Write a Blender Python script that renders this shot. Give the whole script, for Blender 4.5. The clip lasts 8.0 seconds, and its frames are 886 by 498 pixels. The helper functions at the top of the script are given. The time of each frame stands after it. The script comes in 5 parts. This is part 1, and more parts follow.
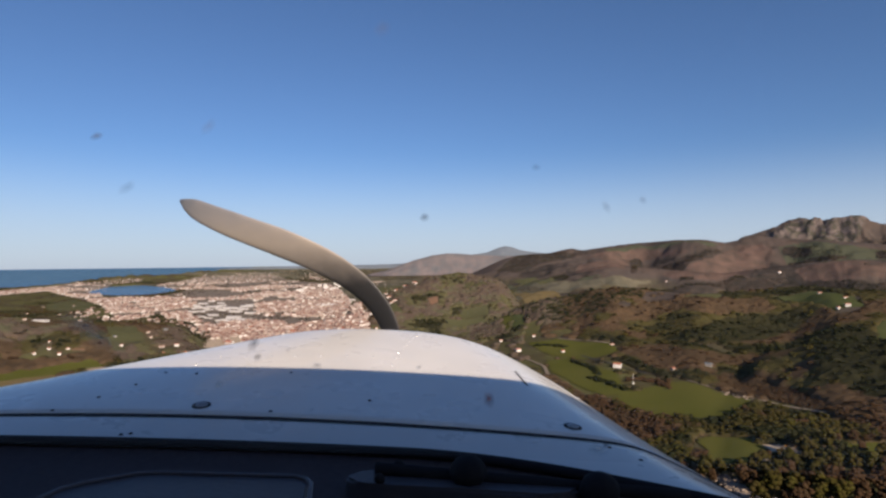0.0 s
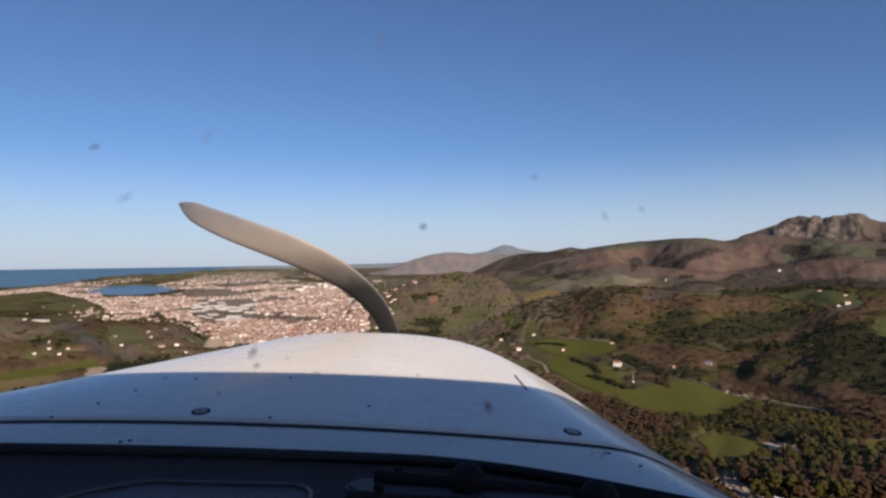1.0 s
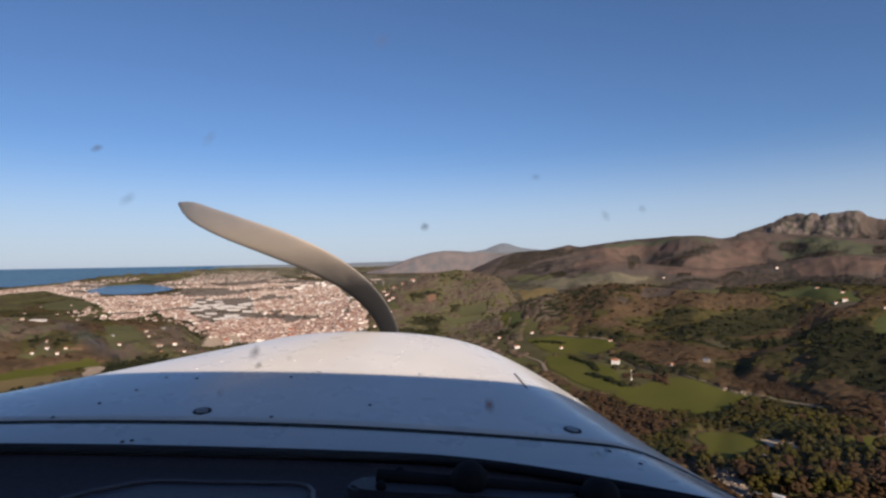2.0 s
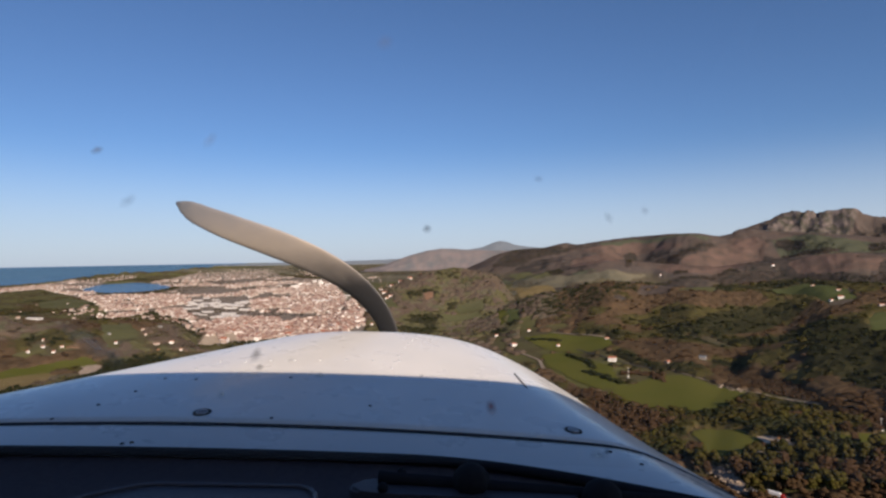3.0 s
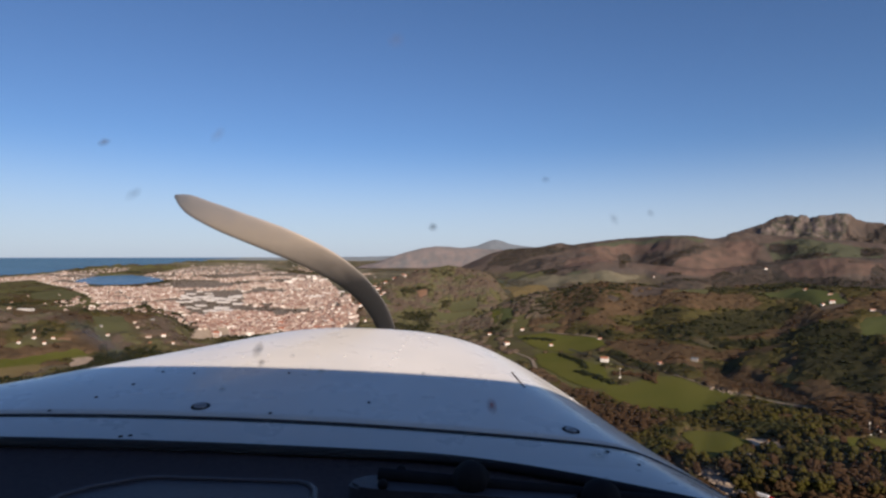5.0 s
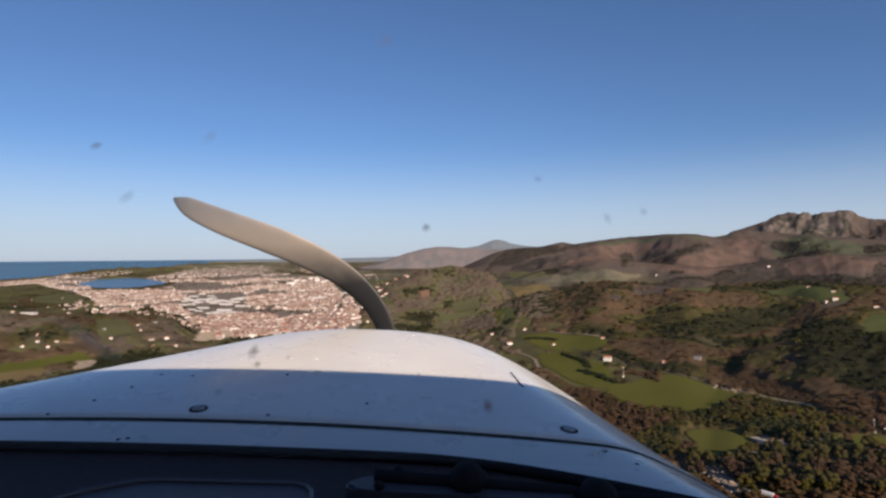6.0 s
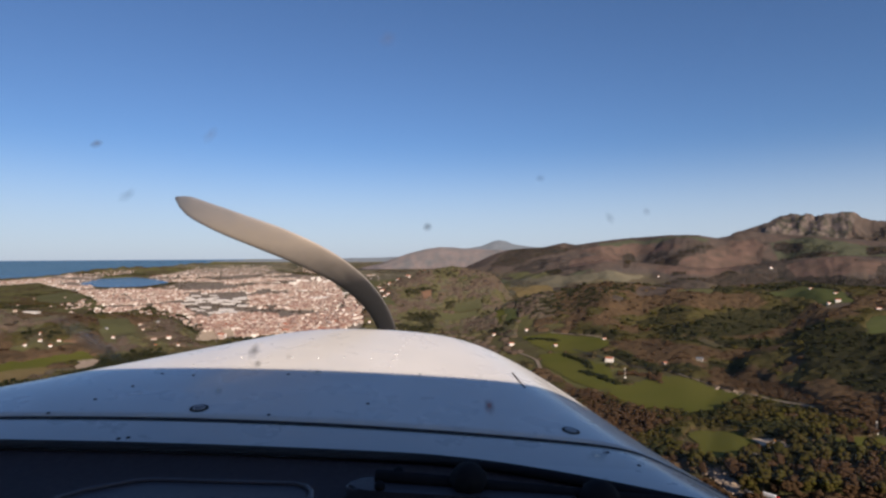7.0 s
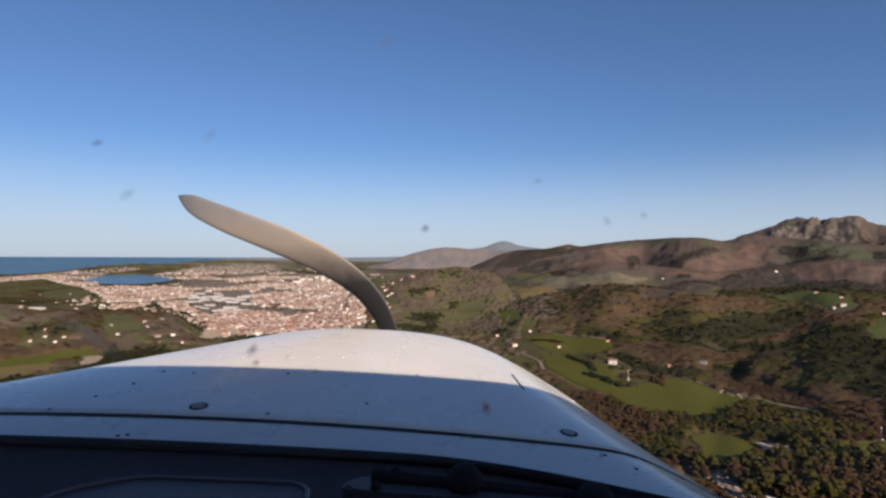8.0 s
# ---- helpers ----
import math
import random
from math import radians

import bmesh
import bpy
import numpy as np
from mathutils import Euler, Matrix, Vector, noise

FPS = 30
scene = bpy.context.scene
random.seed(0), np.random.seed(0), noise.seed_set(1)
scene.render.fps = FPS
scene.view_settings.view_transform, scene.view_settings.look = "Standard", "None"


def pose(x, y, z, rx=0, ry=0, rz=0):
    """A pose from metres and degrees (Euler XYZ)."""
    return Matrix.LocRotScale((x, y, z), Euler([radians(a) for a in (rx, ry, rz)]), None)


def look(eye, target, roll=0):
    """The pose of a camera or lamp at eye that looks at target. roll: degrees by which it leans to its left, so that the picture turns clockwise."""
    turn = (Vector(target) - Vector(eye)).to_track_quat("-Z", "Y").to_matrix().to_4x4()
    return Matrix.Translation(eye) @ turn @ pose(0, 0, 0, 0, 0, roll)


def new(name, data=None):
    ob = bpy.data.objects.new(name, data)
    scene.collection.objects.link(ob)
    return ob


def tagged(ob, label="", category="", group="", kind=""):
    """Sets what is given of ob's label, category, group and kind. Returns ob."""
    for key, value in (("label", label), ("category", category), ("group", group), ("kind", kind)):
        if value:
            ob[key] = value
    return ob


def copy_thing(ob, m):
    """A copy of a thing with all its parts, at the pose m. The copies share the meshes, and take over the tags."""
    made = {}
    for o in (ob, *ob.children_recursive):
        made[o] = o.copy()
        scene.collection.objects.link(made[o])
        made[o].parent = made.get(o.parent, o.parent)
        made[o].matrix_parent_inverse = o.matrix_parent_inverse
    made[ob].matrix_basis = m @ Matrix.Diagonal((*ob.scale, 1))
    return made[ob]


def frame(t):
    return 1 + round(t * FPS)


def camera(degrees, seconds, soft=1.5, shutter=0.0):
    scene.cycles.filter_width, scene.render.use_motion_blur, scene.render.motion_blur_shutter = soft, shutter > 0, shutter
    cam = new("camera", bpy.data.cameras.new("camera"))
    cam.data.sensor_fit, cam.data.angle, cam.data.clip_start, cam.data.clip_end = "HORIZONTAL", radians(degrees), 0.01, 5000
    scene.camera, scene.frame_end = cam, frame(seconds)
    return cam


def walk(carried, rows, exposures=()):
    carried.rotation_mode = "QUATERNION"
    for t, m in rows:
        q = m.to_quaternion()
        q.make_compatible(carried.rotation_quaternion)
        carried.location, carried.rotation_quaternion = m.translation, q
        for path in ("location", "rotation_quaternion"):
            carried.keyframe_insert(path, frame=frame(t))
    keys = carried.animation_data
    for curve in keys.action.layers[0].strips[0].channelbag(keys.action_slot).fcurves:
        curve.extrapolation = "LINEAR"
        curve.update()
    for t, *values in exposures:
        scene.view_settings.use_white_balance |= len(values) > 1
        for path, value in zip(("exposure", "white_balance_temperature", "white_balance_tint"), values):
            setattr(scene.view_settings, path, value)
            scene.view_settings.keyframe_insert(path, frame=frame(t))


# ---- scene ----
EYE = Vector((0.0, 0.0, 200.0))
cam = camera(72, 8.0, soft=2.5)
# seconds, heading to the right, pitch up, lean (degrees), and the sway in its mount (metres)
PATH = [(0, -1.316, 1.427, -0.666, 0.0144, -0.0033, -0.0156),
        (0.5, -1.307, 1.32, -0.86, 0.0164, -0.0034, -0.0064),
        (1, -1.299, 1.33, -0.801, 0.0154, -0.0031, -0.0069),
        (1.5, -1.226, 1.269, -0.93, 0.0146, -0.0061, -0.007),
        (3, -0.847, 0.965, -1.035, 0.0082, -0.0039, -0.0021),
        (3.5, -0.667, 0.844, -1.145, 0.0071, -0.0052, -0.0039),
        (4, -0.456, 0.756, -0.058, -0.0009, -0.0033, -0.0019),
        (4.5, -0.347, 0.756, 0.092, -0.0022, -0.0051, -0.0016),
        (6, -0.531, 0.791, -0.501, 0.0064, -0.0046, -0.0015),
        (6.5, -0.734, 0.849, -0.557, 0.0084, -0.0023, -0.0038),
        (7, -0.718, 0.828, -0.331, 0.0068, -0.0018, -0.0022),
        (7.5, -0.878, 0.825, -0.166, 0.0104, -0.0039, -0.0007),
        (8, -1.109, 0.849, 0.241, 0.0123, -0.0035, -0.001)]


def aim(heading, pitch, lean, sway=(0, 0, 0)):
    a, p = radians(heading), radians(pitch)
    eye = EYE + Vector(sway)
    return look(eye, eye + 1000 * Vector((math.sin(a), math.cos(a), math.tan(p))), lean)


walk(cam, [(t, aim(a, p, c, sway)) for t, a, p, c, *sway in PATH], exposures=[(0.0, 0.64, 6400, 14)])

# ---- world, sun, exposure ----
SUN_ELEVATION, SUN_BEARING = radians(24.6), radians(152)   # behind and to starboard
world = bpy.data.worlds.new("sky")
scene.world = world
world.use_nodes = True
wn = world.node_tree.nodes
sky = wn.new("ShaderNodeTexSky")
sky.sky_type, sky.sun_disc = "NISHITA", False
sky.sun_elevation, sky.sun_rotation = SUN_ELEVATION, SUN_BEARING
sky.altitude, sky.air_density, sky.dust_density, sky.ozone_density = 200, 0.85, 0.6, 6.1
# a pale band of haze along the whole horizon
where, up = wn.new("ShaderNodeTexCoord"), wn.new("ShaderNodeSeparateXYZ")
band, blend = wn.new("ShaderNodeMapRange"), wn.new("ShaderNodeMix")
band.interpolation_type, blend.data_type = "SMOOTHERSTEP", "RGBA"
for k, v in ((1, -0.01), (2, 0.205), (3, 0.66), (4, 0.0)):
    band.inputs[k].default_value = v
blend.inputs[7].default_value = (5.70, 6.40, 7.35, 1)
for a, b in ((where.outputs["Generated"], up.inputs[0]), (up.outputs[2], band.inputs[0]), (band.outputs[0], blend.inputs[0]),
             (sky.outputs[0], blend.inputs[6]), (blend.outputs[2], wn["Background"].inputs[0])):
    world.node_tree.links.new(a, b)
wn["Background"].inputs[1].default_value = 0.067
sun_data = bpy.data.lights.new("sun", "SUN")
sun_data.energy, sun_data.angle, sun_data.color = 4.5, radians(0.35), (1.0, 0.84, 0.66)
sun = new("sun", sun_data)
TO_SUN = Vector((math.sin(SUN_BEARING) * math.cos(SUN_ELEVATION), math.cos(SUN_BEARING) * math.cos(SUN_ELEVATION), math.sin(SUN_ELEVATION)))
sun.matrix_world = look(Vector((0, 0, 400)) + 100 * TO_SUN, (0, 0, 400))


# ---- materials ----
class Nodes:
    """A short way to write node materials."""

    def __init__(self, name, rough=0.8, metal=0.0, spec=0.3):
        self.mat = bpy.data.materials.new(name)
        self.mat.use_nodes = True
        self.tree = self.mat.node_tree
        self.bsdf = self.tree.nodes["Principled BSDF"]
        self.put("Roughness", rough), self.put("Metallic", metal), self.put("Specular IOR Level", spec)

    def put(self, socket, value):
        if hasattr(value, "links"):
            self.tree.links.new(value, self.bsdf.inputs[socket])
        else:
            self.bsdf.inputs[socket].default_value = (*value, 1) if isinstance(value, tuple) and len(value) == 3 else value

    def node(self, kind, **values):
        n = self.tree.nodes.new("ShaderNode" + kind)
        for k, v in values.items():
            s = n.inputs[k.replace("_", " ")]
            if hasattr(v, "links"):
                self.tree.links.new(v, s)
            else:
                s.default_value = v
        return n

    def where(self):
        return self.tree.nodes.new("ShaderNodeNewGeometry").outputs["Position"]

    def local(self):
        return self.tree.nodes.new("ShaderNodeTexCoord").outputs["Object"]

    def noise(self, scale, detail=4, at=None, rough=0.55):
        return self.node("TexNoise", Vector=at or self.where(), Scale=scale, Detail=detail, Roughness=rough).outputs["Fac"]

    def ramp(self, fac, *stops):
        n = self.tree.nodes.new("ShaderNodeValToRGB")
        self.tree.links.new(fac, n.inputs[0])
        while len(n.color_ramp.elements) < len(stops):
            n.color_ramp.elements.new(0.5)
        for e, (p, c) in zip(n.color_ramp.elements, stops):
            e.position, e.color = p, (*c, 1) if isinstance(c, tuple) else (c, c, c, 1)
        return n.outputs[0]

    def mix(self, fac, a, b, how="MIX"):
        n = self.tree.nodes.new("ShaderNodeMix")
        n.data_type, n.blend_type = "RGBA", how
        for i, v in ((0, fac), (6, a), (7, b)):
            if hasattr(v, "links"):
                self.tree.links.new(v, n.inputs[i])
            else:
                n.inputs[i].default_value = (*v, 1) if isinstance(v, tuple) else v
        return n.outputs[2]

    def maths(self, how, a, b=0.0):
        n = self.tree.nodes.new("ShaderNodeMath")
        n.operation = how
        for i, v in enumerate((a, b)):
            if hasattr(v, "links"):
                self.tree.links.new(v, n.inputs[i])
            else:
                n.inputs[i].default_value = v
        return n.outputs[0]

    def axis(self, vector, i):
        return self.node("SeparateXYZ", Vector=vector).outputs[i]

    def bump(self, height, strength=0.4, distance=1.0):
        n = self.node("Bump", Height=height, Strength=strength, Distance=distance)
        self.put("Normal", n.outputs[0])

    def chance(self, island=True):
        if island:
            return self.tree.nodes.new("ShaderNodeNewGeometry").outputs["Random Per Island"]
        return self.tree.nodes.new("ShaderNodeObjectInfo").outputs["Random"]


def ground_material():
    """Open country: grass and scrub below, heather and moor above, with patches of heath, wood, pasture and rock laid out in the plan."""
    m = Nodes("open_country", 0.95, spec=0.0)
    large, mid, fine = m.noise(0.0022, 5), m.noise(0.011, 5), m.noise(0.09, 4)

    def cover(name):
        n = m.tree.nodes.new("ShaderNodeAttribute")
        n.attribute_name = name
        return n.outputs["Fac"]

    grass = m.mix(fine, (0.080, 0.082, 0.030), (0.112, 0.104, 0.042))
    scrub = m.mix(fine, (0.058, 0.051, 0.026), (0.082, 0.067, 0.037))
    low = m.mix(m.ramp(mid, (0.42, 0.0), (0.58, 1.0)), grass, scrub)
    moor = m.mix(fine, (0.064, 0.055, 0.048), (0.094, 0.076, 0.067))
    heather = m.mix(fine, (0.080, 0.062, 0.051), (0.116, 0.087, 0.070))
    high = m.mix(m.ramp(m.noise(0.006, 7, rough=0.65), (0.40, 0.0), (0.64, 1.0)), heather, moor)
    z = cover("rise")
    up = m.maths("ADD", z, m.maths("MULTIPLY", large, 160.0))
    colour = m.mix(m.ramp(m.maths("DIVIDE", up, 600.0), (0.20, 0.0), (0.31, 1.0)), low, high)
    edge = m.maths("MULTIPLY", m.maths("SUBTRACT", m.noise(0.018, 6, rough=0.65), 0.5), 1.3)

    def lay(colour, name, tint):
        return m.mix(m.ramp(m.maths("ADD", cover(name), edge), (0.40, 0.0), (0.60, 1.0)), colour, tint)

    wood = m.mix(m.ramp(m.noise(0.05, 6, rough=0.7), (0.36, 0.0), (0.62, 1.0)), (0.024, 0.025, 0.022), (0.074, 0.058, 0.048))
    belt = m.ramp(m.maths("DIVIDE", up, 600.0), (0.14, 0.0), (0.24, 1.0), (0.55, 1.0), (0.75, 0.0))
    colour = m.mix(m.maths("MULTIPLY", belt, m.ramp(m.noise(0.0045, 7, rough=0.66), (0.505, 0.0), (0.56, 1.0))), colour, wood)
    colour = lay(colour, "grass", m.mix(mid, (0.060, 0.066, 0.045), (0.088, 0.090, 0.056)))
    # pale far farmland, lightened further to stand in for haze
    colour = lay(colour, "downs", m.mix(m.ramp(m.noise(0.006, 6), (0.4, 0.0), (0.6, 1.0)), (0.088, 0.084, 0.060), (0.150, 0.132, 0.090)))
    colour = lay(colour, "heath", m.mix(m.ramp(m.noise(0.014, 8, rough=0.72), (0.36, 0.0), (0.64, 1.0)), (0.072, 0.056, 0.046), (0.146, 0.096, 0.076)))
    colour = lay(colour, "wood", wood)
    colour = lay(colour, "paved", m.mix(m.noise(0.03, 5), (0.130, 0.112, 0.090), (0.230, 0.190, 0.158)))
    crack = m.ramp(m.noise(0.045, 8, rough=0.7), (0.30, 0.0), (0.50, 1.0))
    rock = m.mix(crack, (0.078, 0.069, 0.062), m.mix(m.noise(0.012, 4), (0.150, 0.112, 0.098), (0.186, 0.154, 0.138)))
    ledge = m.mix(m.ramp(m.noise(0.02, 6, rough=0.65), (0.40, 0.0), (0.56, 1.0)), rock, (0.066, 0.062, 0.048))
    colour = lay(colour, "rock", ledge)
    m.put("Base Color", colour)
    m.bump(m.noise(0.05, 6), 0.4, 5.0)
    return m.mat


def field_material(name, a, b, scale=0.02):
    m = Nodes(name, 0.95, spec=0.0)
    c = m.mix(m.ramp(m.noise(scale, 5), (0.3, 0.0), (0.7, 1.0)), a, b)
    m.put("Base Color", m.mix(m.ramp(m.noise(0.3, 3), (0.35, 0.0), (0.75, 0.35)), c, tuple(v * 0.7 for v in a)))
    m.bump(m.noise(0.4, 3), 0.3, 1.0)
    return m.mat


def leaf_material(name, *colours, solid=1.0):
    """Foliage whose colour drifts from stand to stand and a little from tree to tree."""
    m = Nodes(name, 0.9, spec=0.0)
    drift = m.maths("ADD", m.maths("MULTIPLY", m.chance(), 0.40), m.maths("MULTIPLY", m.ramp(m.noise(0.018, 3), (0.32, 0.0), (0.68, 1.0)), 0.60))
    c = m.ramp(drift, *[(0.1 + 0.8 * i / (len(colours) - 1), c) for i, c in enumerate(colours)])
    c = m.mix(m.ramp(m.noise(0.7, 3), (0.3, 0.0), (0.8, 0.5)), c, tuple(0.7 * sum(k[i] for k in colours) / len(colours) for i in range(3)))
    m.put("Base Color", c), m.put("Alpha", solid)
    t = m.tree.nodes
    glow, mixer = t.new("ShaderNodeBsdfTranslucent"), t.new("ShaderNodeMixShader")
    mixer.inputs[0].default_value = 0.25
    m.tree.links.new(c, glow.inputs[0]), m.tree.links.new(m.bsdf.outputs[0], mixer.inputs[1])
    m.tree.links.new(glow.outputs[0], mixer.inputs[2]), m.tree.links.new(mixer.outputs[0], t["Material Output"].inputs[0])
    return m.mat


def plain_material(name, a, b, scale=1.0, rough=0.8, spec=0.3, metal=0.0, island=False):
    m = Nodes(name, rough, metal, spec)
    m.put("Base Color", m.mix(m.chance() if island else m.noise(scale, 4), a, b))
    return m.mat


GROUND = ground_material()
MEADOW = field_material("meadow_grass", (0.076, 0.082, 0.016), (0.102, 0.098, 0.025), 0.012)
MEADOW_BRIGHT = field_material("spring_grass", (0.060, 0.072, 0.026), (0.084, 0.092, 0.036), 0.015)
STUBBLE = field_material("dry_stubble", (0.132, 0.099, 0.046), (0.178, 0.139, 0.066), 0.02)
EARTH = field_material("bare_earth", (0.25, 0.195, 0.145), (0.36, 0.29, 0.23), 0.08)
# meadow colour muted, as haze would do over the farther fields
PALE_MEADOW = field_material("haze_muted_grass", (0.078, 0.080, 0.036), (0.106, 0.102, 0.052), 0.012)
PALE_EARTH = field_material("pale_tan_earth", (0.40, 0.31, 0.22), (0.52, 0.42, 0.31), 0.06)
HEATH = field_material("bracken_slope", (0.165, 0.098, 0.062), (0.210, 0.130, 0.085), 0.02)
ROADWAY = field_material("pale_track", (0.190, 0.152, 0.112), (0.26, 0.215, 0.165), 0.1)
ASPHALT = field_material("grey_asphalt", (0.050, 0.046, 0.046), (0.073, 0.069, 0.066), 0.1)
BROWN_LEAF = leaf_material("bare_brown_twigs", (0.054, 0.034, 0.019), (0.080, 0.048, 0.026), (0.094, 0.057, 0.031), (0.060, 0.042, 0.023), solid=0.75)
GREEN_LEAF = leaf_material("mixed_spring_leaf", (0.034, 0.033, 0.010), (0.055, 0.049, 0.012), (0.064, 0.049, 0.019), (0.074, 0.068, 0.015), (0.042, 0.040, 0.012), solid=0.85)
DARK_LEAF = leaf_material("dark_evergreen", (0.016, 0.019, 0.009), (0.025, 0.028, 0.011), (0.036, 0.035, 0.015))
# paler copies of the twig and leaf colours, lightened in place of haze
PALE_TWIGS = leaf_material("haze_paled_twigs", (0.082, 0.060, 0.042), (0.108, 0.080, 0.054), (0.094, 0.088, 0.046), solid=0.75)
PALE_LEAF = leaf_material("haze_paled_leaf", (0.072, 0.066, 0.028), (0.094, 0.083, 0.038), (0.100, 0.084, 0.044), (0.080, 0.070, 0.034), solid=0.85)


def canopy_material():
    """The closed roof of a wood: bare brown, leafy green, dark evergreen and shaded, or haze-paled crowns, by the trees
    that make it.
    """
    m = Nodes("wood_canopy", 0.9, spec=0.0)

    def of(name):
        n = m.tree.nodes.new("ShaderNodeAttribute")
        n.attribute_name = name
        return n.outputs["Fac"]

    drift = m.maths("ADD", m.maths("MULTIPLY", of("tint"), 0.45), m.maths("MULTIPLY", m.ramp(m.noise(0.02, 4), (0.3, 0.0), (0.7, 1.0)), 0.55))
    brown = m.ramp(drift, (0.1, (0.060, 0.042, 0.025)), (0.5, (0.090, 0.060, 0.034)), (0.9, (0.120, 0.077, 0.043)))
    green = m.ramp(drift, (0.1, (0.044, 0.039, 0.014)), (0.5, (0.068, 0.059, 0.021)), (0.9, (0.088, 0.078, 0.028)))
    dark = m.ramp(drift, (0.1, (0.019, 0.020, 0.010)), (0.9, (0.043, 0.041, 0.017)))
    pale = m.ramp(drift, (0.1, (0.094, 0.068, 0.052)), (0.5, (0.122, 0.092, 0.068)), (0.9, (0.114, 0.114, 0.062)))
    c = m.mix(of("green"), brown, green)
    young = m.ramp(drift, (0.1, (0.074, 0.072, 0.034)), (0.5, (0.102, 0.096, 0.046)), (0.9, (0.124, 0.112, 0.052)))
    c = m.mix(of("pale"), c, m.mix(of("green"), pale, young))
    c = m.mix(of("dark"), c, dark)
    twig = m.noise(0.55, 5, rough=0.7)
    # colour goes darker in the hollows of the same relief
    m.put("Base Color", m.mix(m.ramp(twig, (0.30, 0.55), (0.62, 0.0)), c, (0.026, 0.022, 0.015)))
    m.bump(twig, 0.7, 1.6)
    return m.mat


CANOPY = canopy_material()
BARK = plain_material("bark", (0.07, 0.05, 0.035), (0.13, 0.10, 0.07), 3.0)


def town_material(name, *colours):
    m = Nodes(name, 0.9, spec=0.2)
    m.put("Base Color", m.ramp(m.chance(), *[(i / (len(colours) - 1), c) for i, c in enumerate(colours)]))
    return m.mat


PLASTER = town_material("house_plaster", (0.74, 0.70, 0.65), (0.26, 0.20, 0.165), (0.40, 0.33, 0.28), (0.20, 0.13, 0.105), (0.68, 0.63, 0.57), (0.24, 0.165, 0.135), (0.50, 0.45, 0.40))
TILE_ROOF = plain_material("terracotta_roof", (0.165, 0.085, 0.063), (0.360, 0.205, 0.150), island=True, rough=0.85)
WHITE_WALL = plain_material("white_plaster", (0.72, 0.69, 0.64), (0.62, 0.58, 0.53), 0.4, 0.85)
CREAM_WALL = plain_material("weathered_cream_plaster", (0.42, 0.36, 0.29), (0.54, 0.48, 0.41), 0.4, 0.85)
# the two far hill colours have the air's haze mixed in
HAZY_HEATH = field_material("hazy_far_heath", (0.104, 0.108, 0.116), (0.180, 0.148, 0.144), 0.014)
DISTANCE = field_material("haze_blue_hills", (0.120, 0.140, 0.165), (0.150, 0.170, 0.195), 0.01)
BRUSH = field_material("brown_brush", (0.070, 0.049, 0.027), (0.105, 0.074, 0.042), 0.03)
SLATE = plain_material("blue_grey_slate", (0.10, 0.125, 0.15), (0.14, 0.165, 0.19), 0.6, 0.6)
GREY_WALL = plain_material("grey_plaster", (0.24, 0.22, 0.20), (0.32, 0.30, 0.28), 0.5, 0.85)
RED_ROOF = plain_material("red_clay_tiles", (0.30, 0.10, 0.055), (0.40, 0.16, 0.09), 0.9, 0.85)
SHED_ROOF = plain_material("pale_metal_roof", (0.66, 0.63, 0.59), (0.40, 0.37, 0.34), 0.02, 0.6)
GLASS_DARK = plain_material("dark_window", (0.02, 0.025, 0.03), (0.04, 0.045, 0.05), 1.0, 0.15, 0.5)
ORANGE = plain_material("orange_paint", (0.60, 0.26, 0.04), (0.50, 0.20, 0.03), 2.0, 0.5)
SHUTTER = plain_material("painted_wood", (0.25, 0.05, 0.03), (0.20, 0.04, 0.025), 2.0, 0.6)


def water_material():
    m = Nodes("sea_water", 0.25, spec=0.5)
    m.put("Base Color", m.mix(m.noise(0.004, 4), (0.055, 0.118, 0.175), (0.070, 0.138, 0.195)))
    m.bump(m.noise(0.15, 4), 0.5, 2.0)
    return m.mat


WATER = water_material()

# ---- the lie of the land ----
def grain(x, y, seed=0):
    """Smooth value noise, 0 to 1, one cell a unit."""
    x, y = np.asarray(x, float), np.asarray(y, float)
    i, j = np.floor(x), np.floor(y)
    u, v = x - i, y - j
    u, v = u * u * (3 - 2 * u), v * v * (3 - 2 * v)

    def h(a, b):
        s = np.sin(a * 127.1 + b * 311.7 + seed * 74.7) * 43758.5453
        return s - np.floor(s)
    return (h(i, j) * (1 - u) + h(i + 1, j) * u) * (1 - v) + (h(i, j + 1) * (1 - u) + h(i + 1, j + 1) * u) * v


def fractal(x, y, size, octaves=4, seed=0):
    total, amount = 0.0, 0.0
    for k in range(octaves):
        w = 0.5 ** k
        total = total + w * grain(np.asarray(x) / size * 2 ** k, np.asarray(y) / size * 2 ** k, seed + k)
        amount += w
    return total / amount


NEAR, FAR = 1500.0, 3350.0   # the country beyond NEAR is drawn together, so that all of it ends within NEAR + FAR


def shrink(r):
    """How much smaller the far country stands than it is, at r metres."""
    r = np.minimum(np.asarray(r, float), NEAR + FAR * 0.9985)
    true = np.where(r < NEAR, r, NEAR - FAR * np.log(1 - np.clip(r - NEAR, 0, None) / FAR))
    rim = np.clip((r - 4250) / 595, 0, 1)
    return r / np.maximum(true, 1.0) * (1 - 0.92 * rim * rim)


def sea_level(r):
    return 200 - 200 * shrink(r)


